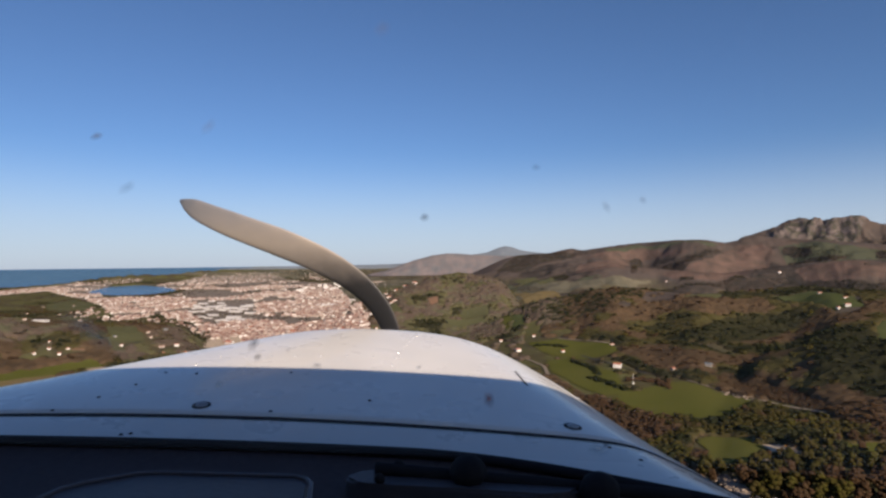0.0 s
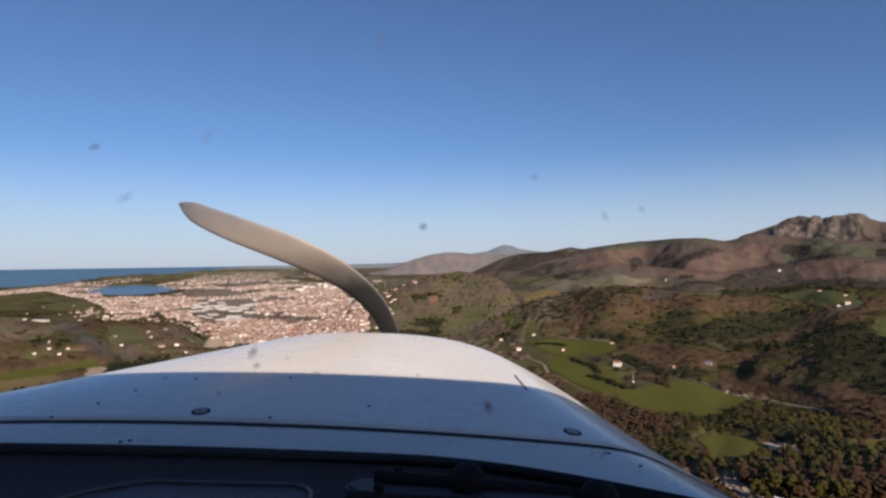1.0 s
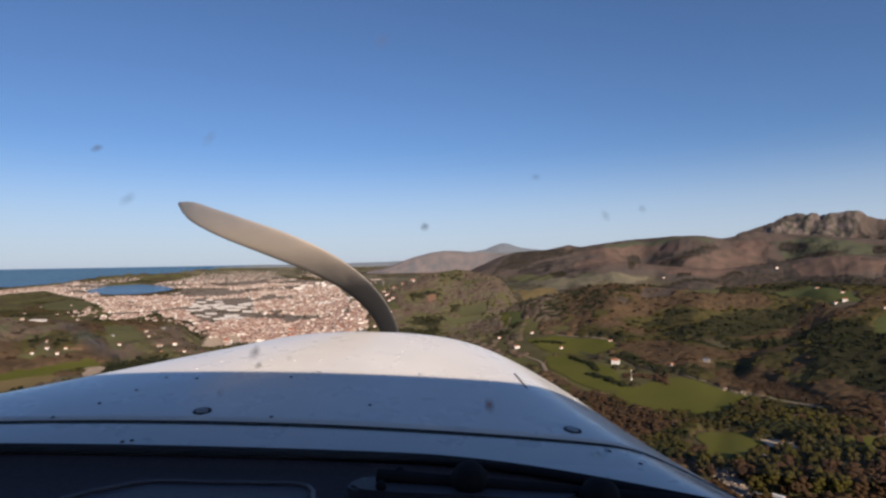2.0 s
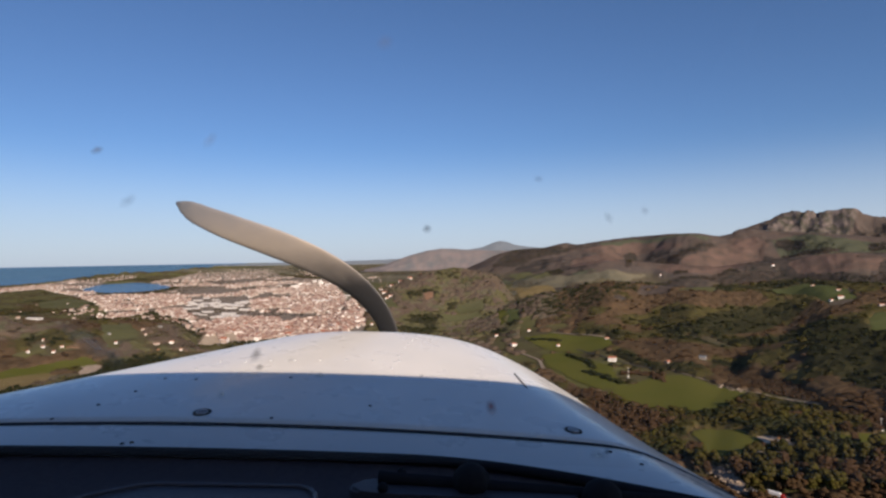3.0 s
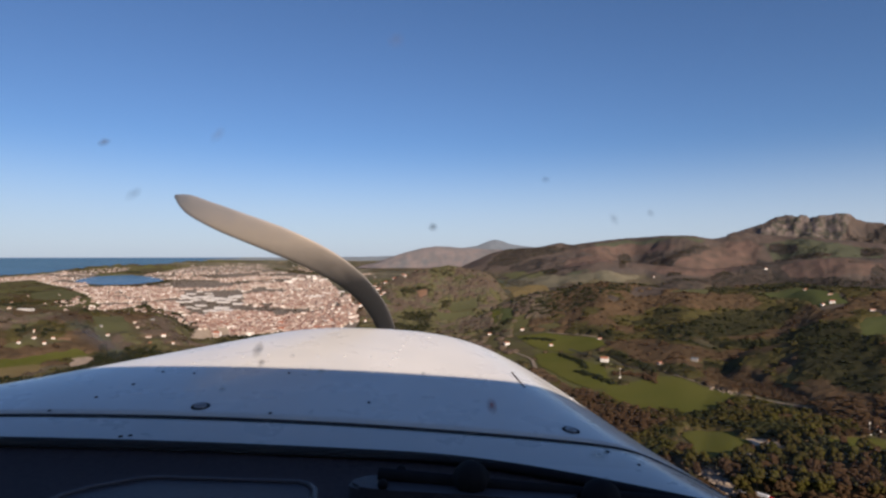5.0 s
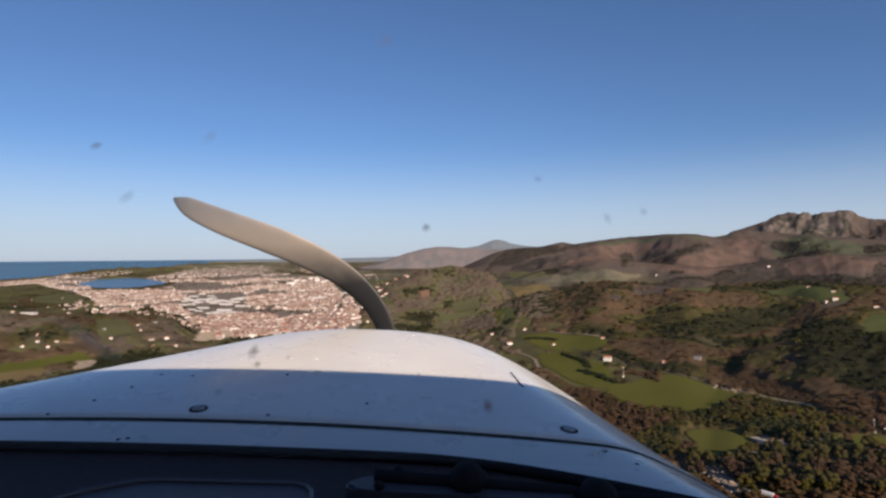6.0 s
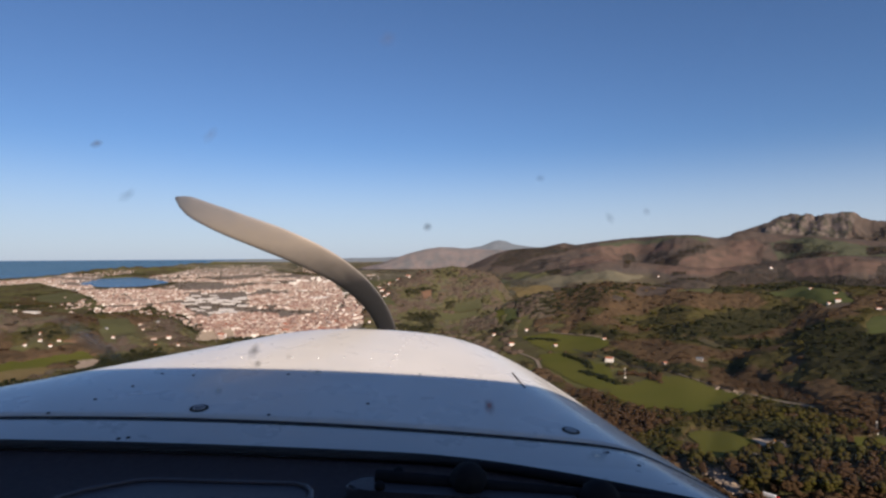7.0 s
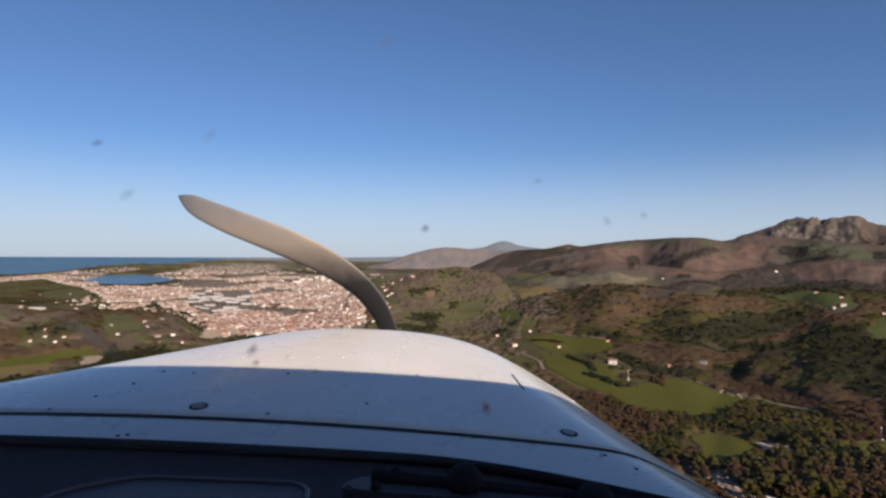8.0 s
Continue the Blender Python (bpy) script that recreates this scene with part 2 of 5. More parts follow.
# each ridge: distance, reach in front, reach behind, then bearing and crest height
RIDGES = {
    "crag": (4350, 300, 300, [(21.1, 298), (24.7, 347), (26.4, 381), (27.5, 415), (28.3, 449), (29.1, 461), (29.7, 449), (30.2, 462), (30.7, 436), (31.5, 444), (32.5, 455), (33.4, 446), (33.9, 414), (34.7, 396), (36.0, 384), (38.8, 362), (46.0, 286)]),
    "brown_range": (3600, 650, 500, [(-4.4, 40), (-1.3, 87), (0.8, 127), (2.7, 180), (4.1, 220), (5.6, 243), (8.7, 259), (10.6, 282), (11.6, 269), (13.9, 291), (16.3, 309), (19.7, 319), (22.0, 311), (23.4, 298), (26.0, 326), (28.9, 311), (32.5, 284), (36.0, 257), (40.3, 246), (52.7, 236)]),
    "dark_spur": (2900, 420, 400, [(-1.8, 23), (3.5, 58), (6.1, 91), (8.7, 128), (11.3, 166), (14.3, 190), (17.8, 169), (23.3, 146), (27.3, 171), (29.7, 191), (32.8, 200), (37.1, 191), (46.0, 193)]),
    "round_hill": (1950, 420, 300, [(-13.7, 13), (-9.7, 63), (-5.0, 126), (-2.3, 155), (0.3, 167), (2.4, 155), (5.1, 133), (7.7, 111)]),
    "wooded_ridge": (1720, 470, 260, [(-5.0, -22), (-0.7, 6), (3.5, 49), (5.6, 73), (8.2, 96), (11.8, 116), (14.3, 126), (17.3, 118), (21.1, 117), (25.5, 117), (29.7, 131), (33.5, 128), (36.0, 125), (45.9, 136)]),
    "near_slope": (1060, 180, 220, [(22.2, 13), (24.2, 27), (26.8, 48), (30.5, 70), (35.9, 90), (45.9, 117)]),
    "port_hills": (1560, 350, 350, [(-49.9, 119), (-39.3, 99), (-36.0, 93), (-32.3, 83), (-28.4, 70), (-24.1, 58), (-21.0, 25)]),
}
COAST = [(-54.0, 4401), (-39.3, 4231), (-36.0, 4328), (-33.8, 4395), (-32.4, 4461), (-30.4, 4581), (-28.4, 4637), (-25.5, 4647), (-22.4, 4737), (-18.6, 4837)]
BAY = (-28.20, 3937, 3.39, 404)


def height(x, y):
    x, y = np.asarray(x, float), np.asarray(y, float)
    r, bearing = np.hypot(x, y), np.degrees(np.arctan2(x, y))
    k = shrink(r)
    rough = fractal(x, y, 260, 4, 3) - 0.5
    z = 200 - 185 * k + 10 * k * rough
    for name, (away, front, behind, crest) in RIDGES.items():
        b, c = np.array(crest).T
        far = away + (fractal(bearing, bearing * 0, 7, 2, 7) - 0.5) * front * 0.5
        d = (r - far) / np.where(r < far, front, behind)
        bent = bearing + 5.0 * (fractal(x, y, front * 0.4, 3, 13) - 0.5) * np.clip(np.abs(d) * 1.6, 0, 1)
        top = np.interp(bent, b, c)
        fade = np.clip((bearing - b[0]) / 4, 0, 1) * np.clip((b[-1] - bearing) / 4, 0, 1)
        fade = fade * fade * (3 - 2 * fade)
        spur = 1 + 0.9 * (fractal(x, y, front * 0.9, 2, 11) - 0.5)
        d = (r - far) / np.where(r < far, front * spur, behind)
        side = np.exp(-d * d * 1.6)
        if name == "crag":
            d = d + 0.34 * (fractal(x, y, 150, 5, 37) - 0.5) * (r < far)
            side = 1 / (1 + (np.abs(d) / 0.80) ** 1.6)
            top = top + 16 * (fractal(x, y, 60, 4, 19) - 0.5) + 14 * (0.5 - np.abs(2 * fractal(x, y, 45, 3, 31) - 1))
        base = 200 - 185 * k
        lift = np.clip(top - base, 0, None) * fade * side
        wrinkle = (fractal(x, y, front * 0.5, 5, 5) - 0.5) * lift * 0.45 * np.clip(np.abs(d) * 2.5, 0, 1)
        gully = np.abs(2 * fractal(x, y, front * 0.30, 3, 23) - 1) ** 0.7 - 0.45
        fine = np.abs(2 * fractal(x, y, front * 0.11, 3, 53) - 1) - 0.35
        wrinkle = wrinkle + (gully + 0.55 * fine) * lift * (0.13 if name != "crag" else 0.15) * np.clip(np.abs(d) * 2.5, 0, 1) * (away > 2000)
        z = np.maximum(z, base + lift + wrinkle)
    b, c = np.array(COAST).T
    shore = np.interp(bearing, b, c) + 60 * (grain(bearing * 3, bearing * 0) - 0.5)
    wet = np.clip((r - shore) / 40, 0, 1) * (bearing < b[-1]) * (bearing > -100)
    bb, br, wb, wr = BAY
    pool = np.clip((1 - np.hypot((bearing - bb) / wb, (r - br) / wr) + 0.25 * (fractal(x, y, 200, 2, 9) - 0.5)) * 6, 0, 1)
    wet = np.maximum(wet, pool)
    return z * (1 - wet) + (sea_level(r) - 15) * wet


# ---- builders ----
def mesh_of(name, verts, faces, materials, slots=None, smooth=False):
    """A mesh from arrays: vertices, faces of one size each, materials, and the material slot of each face."""
    verts, faces = np.asarray(verts, np.float32), np.asarray(faces, np.int32)
    me = bpy.data.meshes.new(name)
    n = faces.shape[1]
    me.vertices.add(len(verts)), me.loops.add(faces.size), me.polygons.add(len(faces))
    me.vertices.foreach_set("co", verts.ravel())
    me.loops.foreach_set("vertex_index", faces.ravel())
    me.polygons.foreach_set("loop_start", np.arange(0, faces.size, n, dtype=np.int32))
    for m in materials:
        me.materials.append(m)
    if slots is not None:
        me.polygons.foreach_set("material_index", np.asarray(slots, np.int32))
    me.polygons.foreach_set("use_smooth", np.full(len(faces), smooth))
    me.update(calc_edges=True)
    return me


def part(name, bm, material, parent=None, label="", smooth=False):
    me = bpy.data.meshes.new(name)
    bmesh.ops.recalc_face_normals(bm, faces=bm.faces)
    for f in bm.faces:
        f.smooth = smooth
    bm.to_mesh(me)
    bm.free()
    me.materials.append(material)
    ob = new(name, me)
    ob.parent = parent
    return tagged(ob, label)


def box(bm, x0, x1, y0, y1, z0, z1, bevel=0.0):
    made = bmesh.ops.create_cube(bm, size=1, matrix=Matrix.LocRotScale(((x0 + x1) / 2, (y0 + y1) / 2, (z0 + z1) / 2), None, (x1 - x0, y1 - y0, z1 - z0)))
    if bevel:
        edges = list({e for v in made["verts"] for e in v.link_edges})
        bmesh.ops.bevel(bm, geom=edges, offset=bevel, segments=2, affect="EDGES", clamp_overlap=True)
    return bm


def grid_faces(rows, cols, closed=False):
    i, j = np.meshgrid(np.arange(rows - 1), np.arange(cols if closed else cols - 1), indexing="ij")
    a, b = i * cols + j, i * cols + (j + 1) % cols
    return np.stack([a, b, b + cols, a + cols], -1).reshape(-1, 4)


def inside(x, y, polygon):
    x, y = np.asarray(x, float), np.asarray(y, float)
    hit = np.zeros(x.shape, bool)
    for (x0, y0), (x1, y1) in zip(polygon, polygon[1:] + polygon[:1]):
        cross = (y0 > y) != (y1 > y)
        hit ^= cross & (x < (x1 - x0) * (y - y0) / (y1 - y0 + 1e-9) + x0)
    return hit


# ---- ground and sea ----
TOWN = [(-2407, 3437), (-2378, 3754), (-2157, 3793), (-2096, 3487), (-1754, 2987), (-1499, 2976), (-1533, 3420), (-1901, 3808), (-1774, 4218), (-1355, 4379), (-825, 3975), (-599, 3237), (-254, 1693), (-221, 1548), (-242, 1453), (-415, 1475), (-547, 1348), (-624, 1538), (-834, 1901), (-1113, 2252), (-1093, 1955), (-1496, 2549), (-1827, 2906)]
# what covers the far hills, by stretches of the plan
COVER = {
    "heath": ([(584, 3040), (612, 3108), (760, 3187), (900, 3265), (890, 3200), (734, 2713), (626, 2731), (539, 2768)],
              [(877, 2655), (1088, 2889), (1222, 2952), (1435, 3150), (1552, 3122), (1546, 3000), (1471, 2910), (1194, 2548), (1066, 2523), (913, 2551)],
              [(661, 3276), (815, 3285), (1028, 3387), (1151, 3051), (1117, 3038), (1015, 3250), (790, 3189)],
              [(1354, 2497), (1474, 2429), (1609, 2254), (1563, 2191), (1431, 2258), (1343, 2397)],
              [(-60, 1900), (130, 1900), (120, 1740), (-30, 1720)]),
    "wood": ([(1009, 3051), (1098, 2987), (1253, 3027), (1347, 3101), (1251, 2989), (1098, 2914), (925, 2721)], [(911, 3240), (977, 3302), (971, 3223), (772, 2662), (739, 2634)],
             [(1553, 2963), (1591, 3024), (1658, 3029), (1658, 2884), (1628, 2846), (1575, 2927)], [(1547, 2901), (1643, 2792), (1725, 2718), (1691, 2704), (1406, 2507)],
             [(1843, 2727), (1920, 2695), (1864, 2610), (1797, 2660)],
             [(715, 2516), (910, 2478), (1088, 2520), (1172, 2578), (1184, 2503), (1309, 2457), (1361, 2353), (1515, 2144), (1498, 2101), (1142, 2440), (700, 2450)],
             [(1559, 2248), (1607, 2251), (1519, 2130), (1492, 2167)], [(918, 2565), (981, 2573), (964, 2519), (916, 2527)],
             [(337, 3231), (419, 3282), (605, 3302), (677, 3355), (531, 3415), (366, 3500), (280, 3445), (209, 3335)], [(388, 2751), (478, 3083), (510, 2789), (472, 2649)],
             [(-40, 2000), (80, 2000), (90, 1915), (0, 1900)], [(2280, 3500), (2800, 3400), (2500, 2950), (2120, 3150)]),
    "grass": ([(512, 2666), (606, 2646), (624, 2618), (526, 2615)], [(616, 2539), (641, 2543), (678, 2551), (659, 2522)], [(1189, 2491), (1236, 2491), (1276, 2481), (1258, 2467)],
              [(1579, 3037), (1721, 3066), (1770, 2870), (1907, 2693), (1850, 2590), (1443, 2416), (1534, 2878)],
              [(799, 3347), (1010, 3433), (1150, 3288), (1330, 3141), (1268, 3063), (1088, 3287), (811, 3270)], [(245, 3020), (419, 2701), (528, 2565), (487, 2540), (256, 2835)]),
    "downs": ([(150, 1860), (296, 2979), (501, 2613), (829, 2582), (687, 2499), (482, 2513), (246, 2475)],
              [(-2300, 4100), (-900, 4700), (300, 4700), (100, 4000), (-120, 2300), (-330, 1900), (-560, 3000), (-900, 4200), (-1400, 4350)],),
    "paved": (TOWN,),
    "rock": ([(1930, 3860), (2350, 3800), (2440, 3690), (2400, 3600), (2150, 3420), (1840, 3650)],),
}


def covered(x, y, name):
    """How much of the ground at a place lies in the patches of that name, 0 to 1."""
    total = np.zeros(x.shape)
    for dx, dy in ((-8, -8), (8, -8), (0, 10)):
        hit = np.zeros(x.shape, bool)
        for p in COVER[name]:
            hit |= inside(x + dx, y + dy, p)
        total += hit / 3
    return total


def ground_sheet():
    bearings = np.radians(np.concatenate([np.arange(-180, -41, 3.0), np.arange(-41, 14, 0.15), np.arange(14, 41.01, 0.1), np.arange(42, 180, 3.0)]))
    away = np.concatenate([[0.05, 60, 140, 240], np.geomspace(320, 3900, 310), np.linspace(3916, 4845, 72)])
    r, b = np.meshgrid(away, bearings, indexing="ij")
    x, y = r * np.sin(b), r * np.cos(b)
    verts = np.stack([x, y, height(x, y)], -1).reshape(-1, 3)
    faces = grid_faces(len(away), len(bearings), True)[:, ::-1]
    me = mesh_of("ground", verts, faces, [GROUND], smooth=True)
    k = shrink(r)
    me.attributes.new("rise", "FLOAT", "POINT").data.foreach_set("value", ((verts[:, 2] - (200 - 185 * k).ravel()) / np.maximum(k, 0.5).ravel()).astype(np.float32))
    for name in COVER:
        me.attributes.new(name, "FLOAT", "POINT").data.foreach_set("value", covered(x.ravel(), y.ravel(), name).astype(np.float32))
    tagged(new("ground", me),
           "rolling green and brown countryside with wooded hills and mountains", "ground", kind="structure")
    bearings = np.radians(np.arange(-100, -10, 1.0))
    away = np.linspace(2600, 4849, 60)
    r, b = np.meshgrid(away, bearings, indexing="ij")
    verts = np.stack([r * np.sin(b), r * np.cos(b), sea_level(r)], -1).reshape(-1, 3)
    tagged(new("water", mesh_of("water", verts, grid_faces(60, len(bearings))[:, ::-1], [WATER], smooth=True)),
           "calm blue sea with a bay behind the coast town", "sea", kind="structure")


ground_sheet()


def far_backdrop(label, material, away, crests, seed):
    """Far hills on the horizon, haze put into their colour, at the rim of the country: bearings and crest heights."""
    b, top = np.array(crests).T
    bearing = np.arange(b[0], b[-1], 0.05)
    crest = np.interp(bearing, b, top) + 5 * (fractal(bearing, bearing * 0, 0.9, 4, seed) - 0.5)
    rows = []
    for k in np.linspace(0, 1, 14):
        r = away - 130 * k + 55 * k * fractal(bearing, bearing * 0.6 + k * 9, 1.6, 4, seed + 2)
        z = crest + (120 - crest) * k ** 1.3
        rows.append(np.stack([r * np.sin(np.radians(bearing)), r * np.cos(np.radians(bearing)), z], -1))
    verts = np.concatenate(rows)
    tagged(new("backdrop", mesh_of("backdrop", verts, grid_faces(14, len(bearing)), [material], smooth=True)), label, "hills", kind="structure")


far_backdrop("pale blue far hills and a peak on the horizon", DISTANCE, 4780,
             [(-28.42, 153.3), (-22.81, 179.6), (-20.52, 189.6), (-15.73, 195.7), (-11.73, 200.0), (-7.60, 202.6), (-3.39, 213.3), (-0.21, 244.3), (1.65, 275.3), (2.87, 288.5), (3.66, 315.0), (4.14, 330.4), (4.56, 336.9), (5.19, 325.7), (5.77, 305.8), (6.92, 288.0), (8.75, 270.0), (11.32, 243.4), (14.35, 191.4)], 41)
far_backdrop("greyish pink far hill before the blue peak", HAZY_HEATH, 4560,
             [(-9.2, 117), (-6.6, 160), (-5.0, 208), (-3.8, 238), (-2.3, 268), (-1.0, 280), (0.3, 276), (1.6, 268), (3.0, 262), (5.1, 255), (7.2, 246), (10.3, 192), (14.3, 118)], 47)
FIELDS = []


def shifted(polygon, d):
    """A polygon moved down the valley by d metres, where the wood is kept open."""
    return [(x - math.copysign(0.4 * d, x), y - 0.92 * d) for x, y in polygon]


def field(name, label, polygon, material, lift=0.9, cell=4.0, clear=0):
    px, py = np.array(polygon).T
    x, y = np.meshgrid(np.arange(px.min(), px.max() + cell, cell), np.arange(py.min(), py.max() + cell, cell), indexing="ij")
    wob = 0.5 * cell
    cx, cy = x[:-1, :-1] + wob, y[:-1, :-1] + wob
    keep = inside(cx + 8 * (grain(cx / 22, cy / 22, 2) - 0.5), cy + 8 * (grain(cx / 22, cy / 22, 4) - 0.5), polygon)
    faces = grid_faces(*x.shape).reshape(x.shape[0] - 1, x.shape[1] - 1, 4)[keep]
    used, faces = np.unique(faces, return_inverse=True)
    faces = faces.reshape(-1, 4)[:, ::-1]
    x, y = x.ravel()[used], y.ravel()[used]
    ob = new(name, mesh_of(name, np.stack([x, y, height(x, y) + lift], -1), faces, [material], smooth=True))
    FIELDS.append(polygon)
    for d in range(6, clear + 6, 6):
        FIELDS.append(shifted(polygon, d))
    return tagged(ob, label, "field", kind="structure")


def lane(name, label, line, width, material, lift=1.3, clear=0):
    pts = []
    for (x0, y0), (x1, y1) in zip(line, line[1:]):
        n = max(2, int(math.hypot(x1 - x0, y1 - y0) / 6))
        pts += [(x0 + (x1 - x0) * k / n, y0 + (y1 - y0) * k / n) for k in range(n)]
    pts = np.array(pts + [line[-1]])
    for _ in range(8):
        pts[1:-1] = 0.25 * pts[:-2] + 0.5 * pts[1:-1] + 0.25 * pts[2:]
    d = np.gradient(pts, axis=0)
    d /= np.linalg.norm(d, axis=1)[:, None]
    side = np.stack([d[:, 1], -d[:, 0]], -1) * width / 2
    rows = np.stack([pts - side, pts, pts + side], 1)
    z = height(rows[..., 0], rows[..., 1]) + lift
    verts = np.concatenate([rows, z[..., None]], -1).reshape(-1, 3)
    FIELDS.append([tuple(p) for p in (pts + 1.5 * side)[::4]] + [tuple(p) for p in (pts - 1.5 * side)[::-4]])
    strip = FIELDS[-1]
    for d in range(6, clear + 6, 6):
        FIELDS.append(shifted(strip, d))
    return tagged(new(name, mesh_of(name, verts, grid_faces(len(pts), 3), [material], smooth=True)), label, "road", kind="structure")


field("meadow", "green pasture beside the wooded slope", [(148, 1322), (215, 1321), (301, 1233), (312, 1148), (234, 1120), (182, 1183)], MEADOW)
field("meadow", "green pasture with a hedge along its edge", [(159, 1136), (212, 1143), (252, 988), (240, 849), (199, 841), (174, 915), (155, 1010)], MEADOW)
field("meadow", "wide green pasture bordered by trees", [(202, 822), (258, 884), (313, 926), (346, 902), (357, 849), (379, 795), (338, 731), (304, 707), (247, 713), (210, 757)], MEADOW)
field("meadow", "small mown green field ringed by trees", [(246, 632), (266, 646), (295, 633), (294, 601), (277, 566), (252, 545), (228, 562)], MEADOW, clear=24)
field("meadow", "bright green hill pasture beside farmhouses", [(736, 1483), (834, 1463), (841, 1324), (824, 1244), (769, 1267), (773, 1401)], MEADOW_BRIGHT)
field("meadow", "bright green hill pasture", [(753, 1137), (803, 1164), (849, 1124), (913, 1077), (628, 742), (580, 808), (717, 1067)], MEADOW_BRIGHT)
field("meadow", "pale green valley field", [(237, 2665), (412, 2531), (340, 1625), (269, 1650), (264, 2462)], STUBBLE)
field("meadow", "small bright green clearing in the woods", [(142, 1598), (174, 1554), (154, 1472), (128, 1499)], MEADOW_BRIGHT)
field("meadow", "green valley pasture", [(-37, 1668), (71, 1658), (84, 1622), (-21, 1616)], PALE_MEADOW)
field("meadow", "green valley pasture", [(278, 3128), (388, 3084), (438, 2689), (368, 2719)], PALE_MEADOW)
field("meadow", "green hillside pasture", [(-490, 3671), (-293, 3761), (-164, 1885), (-423, 3176)], PALE_MEADOW)
field("meadow", "green hillside pasture", [(-262, 1837), (-170, 1768), (-146, 1674), (-219, 1641)], PALE_MEADOW)
field("meadow", "green field beside scattered houses", [(-767, 984), (-744, 1026), (-715, 1068), (-672, 1112), (-626, 1095), (-653, 1033), (-711, 982), (-734, 942)], MEADOW)
field("stubble_field", "dry tan stubble field", [(-734, 942), (-715, 988), (-686, 1019), (-647, 1009), (-640, 931), (-669, 859)], STUBBLE)
field("earth_lot", "bare pale earth lot", [(-651, 1045), (-642, 1079), (-616, 1082), (-594, 1015), (-615, 980)], EARTH)
field("meadow", "narrow green lawn among trees near a red-roofed house", [(360, 604), (397, 601), (452, 600), (453, 573), (404, 565), (376, 577)], MEADOW, clear=24)
field("meadow", "muted green field among hedges near the coast", [(-1776, 2587), (-1792, 2821), (-1566, 2619), (-1441, 2337), (-1609, 2360)], PALE_MEADOW)
field("meadow", "rough green pasture among trees", [(-756, 1296), (-718, 1361), (-642, 1239), (-687, 1187)], PALE_MEADOW, clear=24)
field("meadow", "brown fallow strip among hedges", [(-906, 1259), (-1187, 1985), (-760, 1272), (-858, 1193)], BRUSH)
field("bracken_slope", "reddish bare plot among country houses", [(-729, 1140), (-697, 1149), (-691, 1135), (-717, 1126)], HEATH, clear=18)
field("meadow", "rough pale pasture below the round hill", [(12, 1734), (92, 1732), (88, 1663), (11, 1680)], PALE_MEADOW, clear=18)
field("meadow", "narrow bright pasture among bare trees", [(117, 1652), (140, 1610), (128, 1500), (117, 1483)], MEADOW, clear=18)
field("meadow", "pale clearing on the wooded crest", [(656, 1560), (656, 1521), (626, 1468), (540, 1511)], PALE_MEADOW, clear=18)
field("bracken_slope", "reddish bare slope on the hill", [(-90, 1806), (-66, 1815), (-53, 1779), (-78, 1746)], HEATH)
field("building_site", "bare earth building site", [(291, 599), (310, 610), (316, 593), (314, 577), (297, 566), (288, 574)], PALE_EARTH, clear=30)
field("brush_slope", "brown brush-covered slope above the gravel track", [(386, 969), (431, 921), (450, 817), (441, 723), (425, 723), (406, 791), (384, 870)], BRUSH, clear=9)
field("earth_lot", "tan gravel storage lot beside the town", [(-559, 1321), (-617, 1485), (-603, 1565), (-537, 1414)], PALE_EARTH, clear=60)
field("earth_lot", "tan gravel storage lot beside sheds", [(-600, 1575), (-571, 1599), (-512, 1451), (-538, 1428)], PALE_EARTH, clear=60)
lane("track", "pale gravel track along the wood's edge", [(331, 978), (346, 902), (365, 867), (383, 819), (398, 775), (416, 732), (427, 700)], 5, ROADWAY, clear=22)
lane("lane", "grey country lane between pastures", [(129, 1155), (150, 1076), (144, 996), (139, 857)], 6, ROADWAY)
lane("lane", "pale lane leading to a white house", [(216, 1327), (268, 1283), (302, 1226)], 5, ROADWAY)
lane("lane", "grey lane between hedges", [(232, 1162), (265, 1038), (297, 987), (328, 969)], 5, ASPHALT)
lane("road", "grey main road with traffic", [(219, 489), (233, 464), (247, 422), (266, 372)], 12, ASPHALT)
lane("track", "pale site track beside woods", [(273, 558), (274, 547), (271, 528)], 5, PALE_EARTH, clear=18)
lane("road", "grey road winding toward the town", [(-217, 1626), (-236, 1676), (-286, 1882), (-490, 2879)], 9, ROADWAY)

field("rock_slope", "pale broken rock slope above the main road", [(214, 527), (226, 527), (226, 502), (220, 470), (211, 466), (215, 500)], EARTH, 1.5, clear=30)

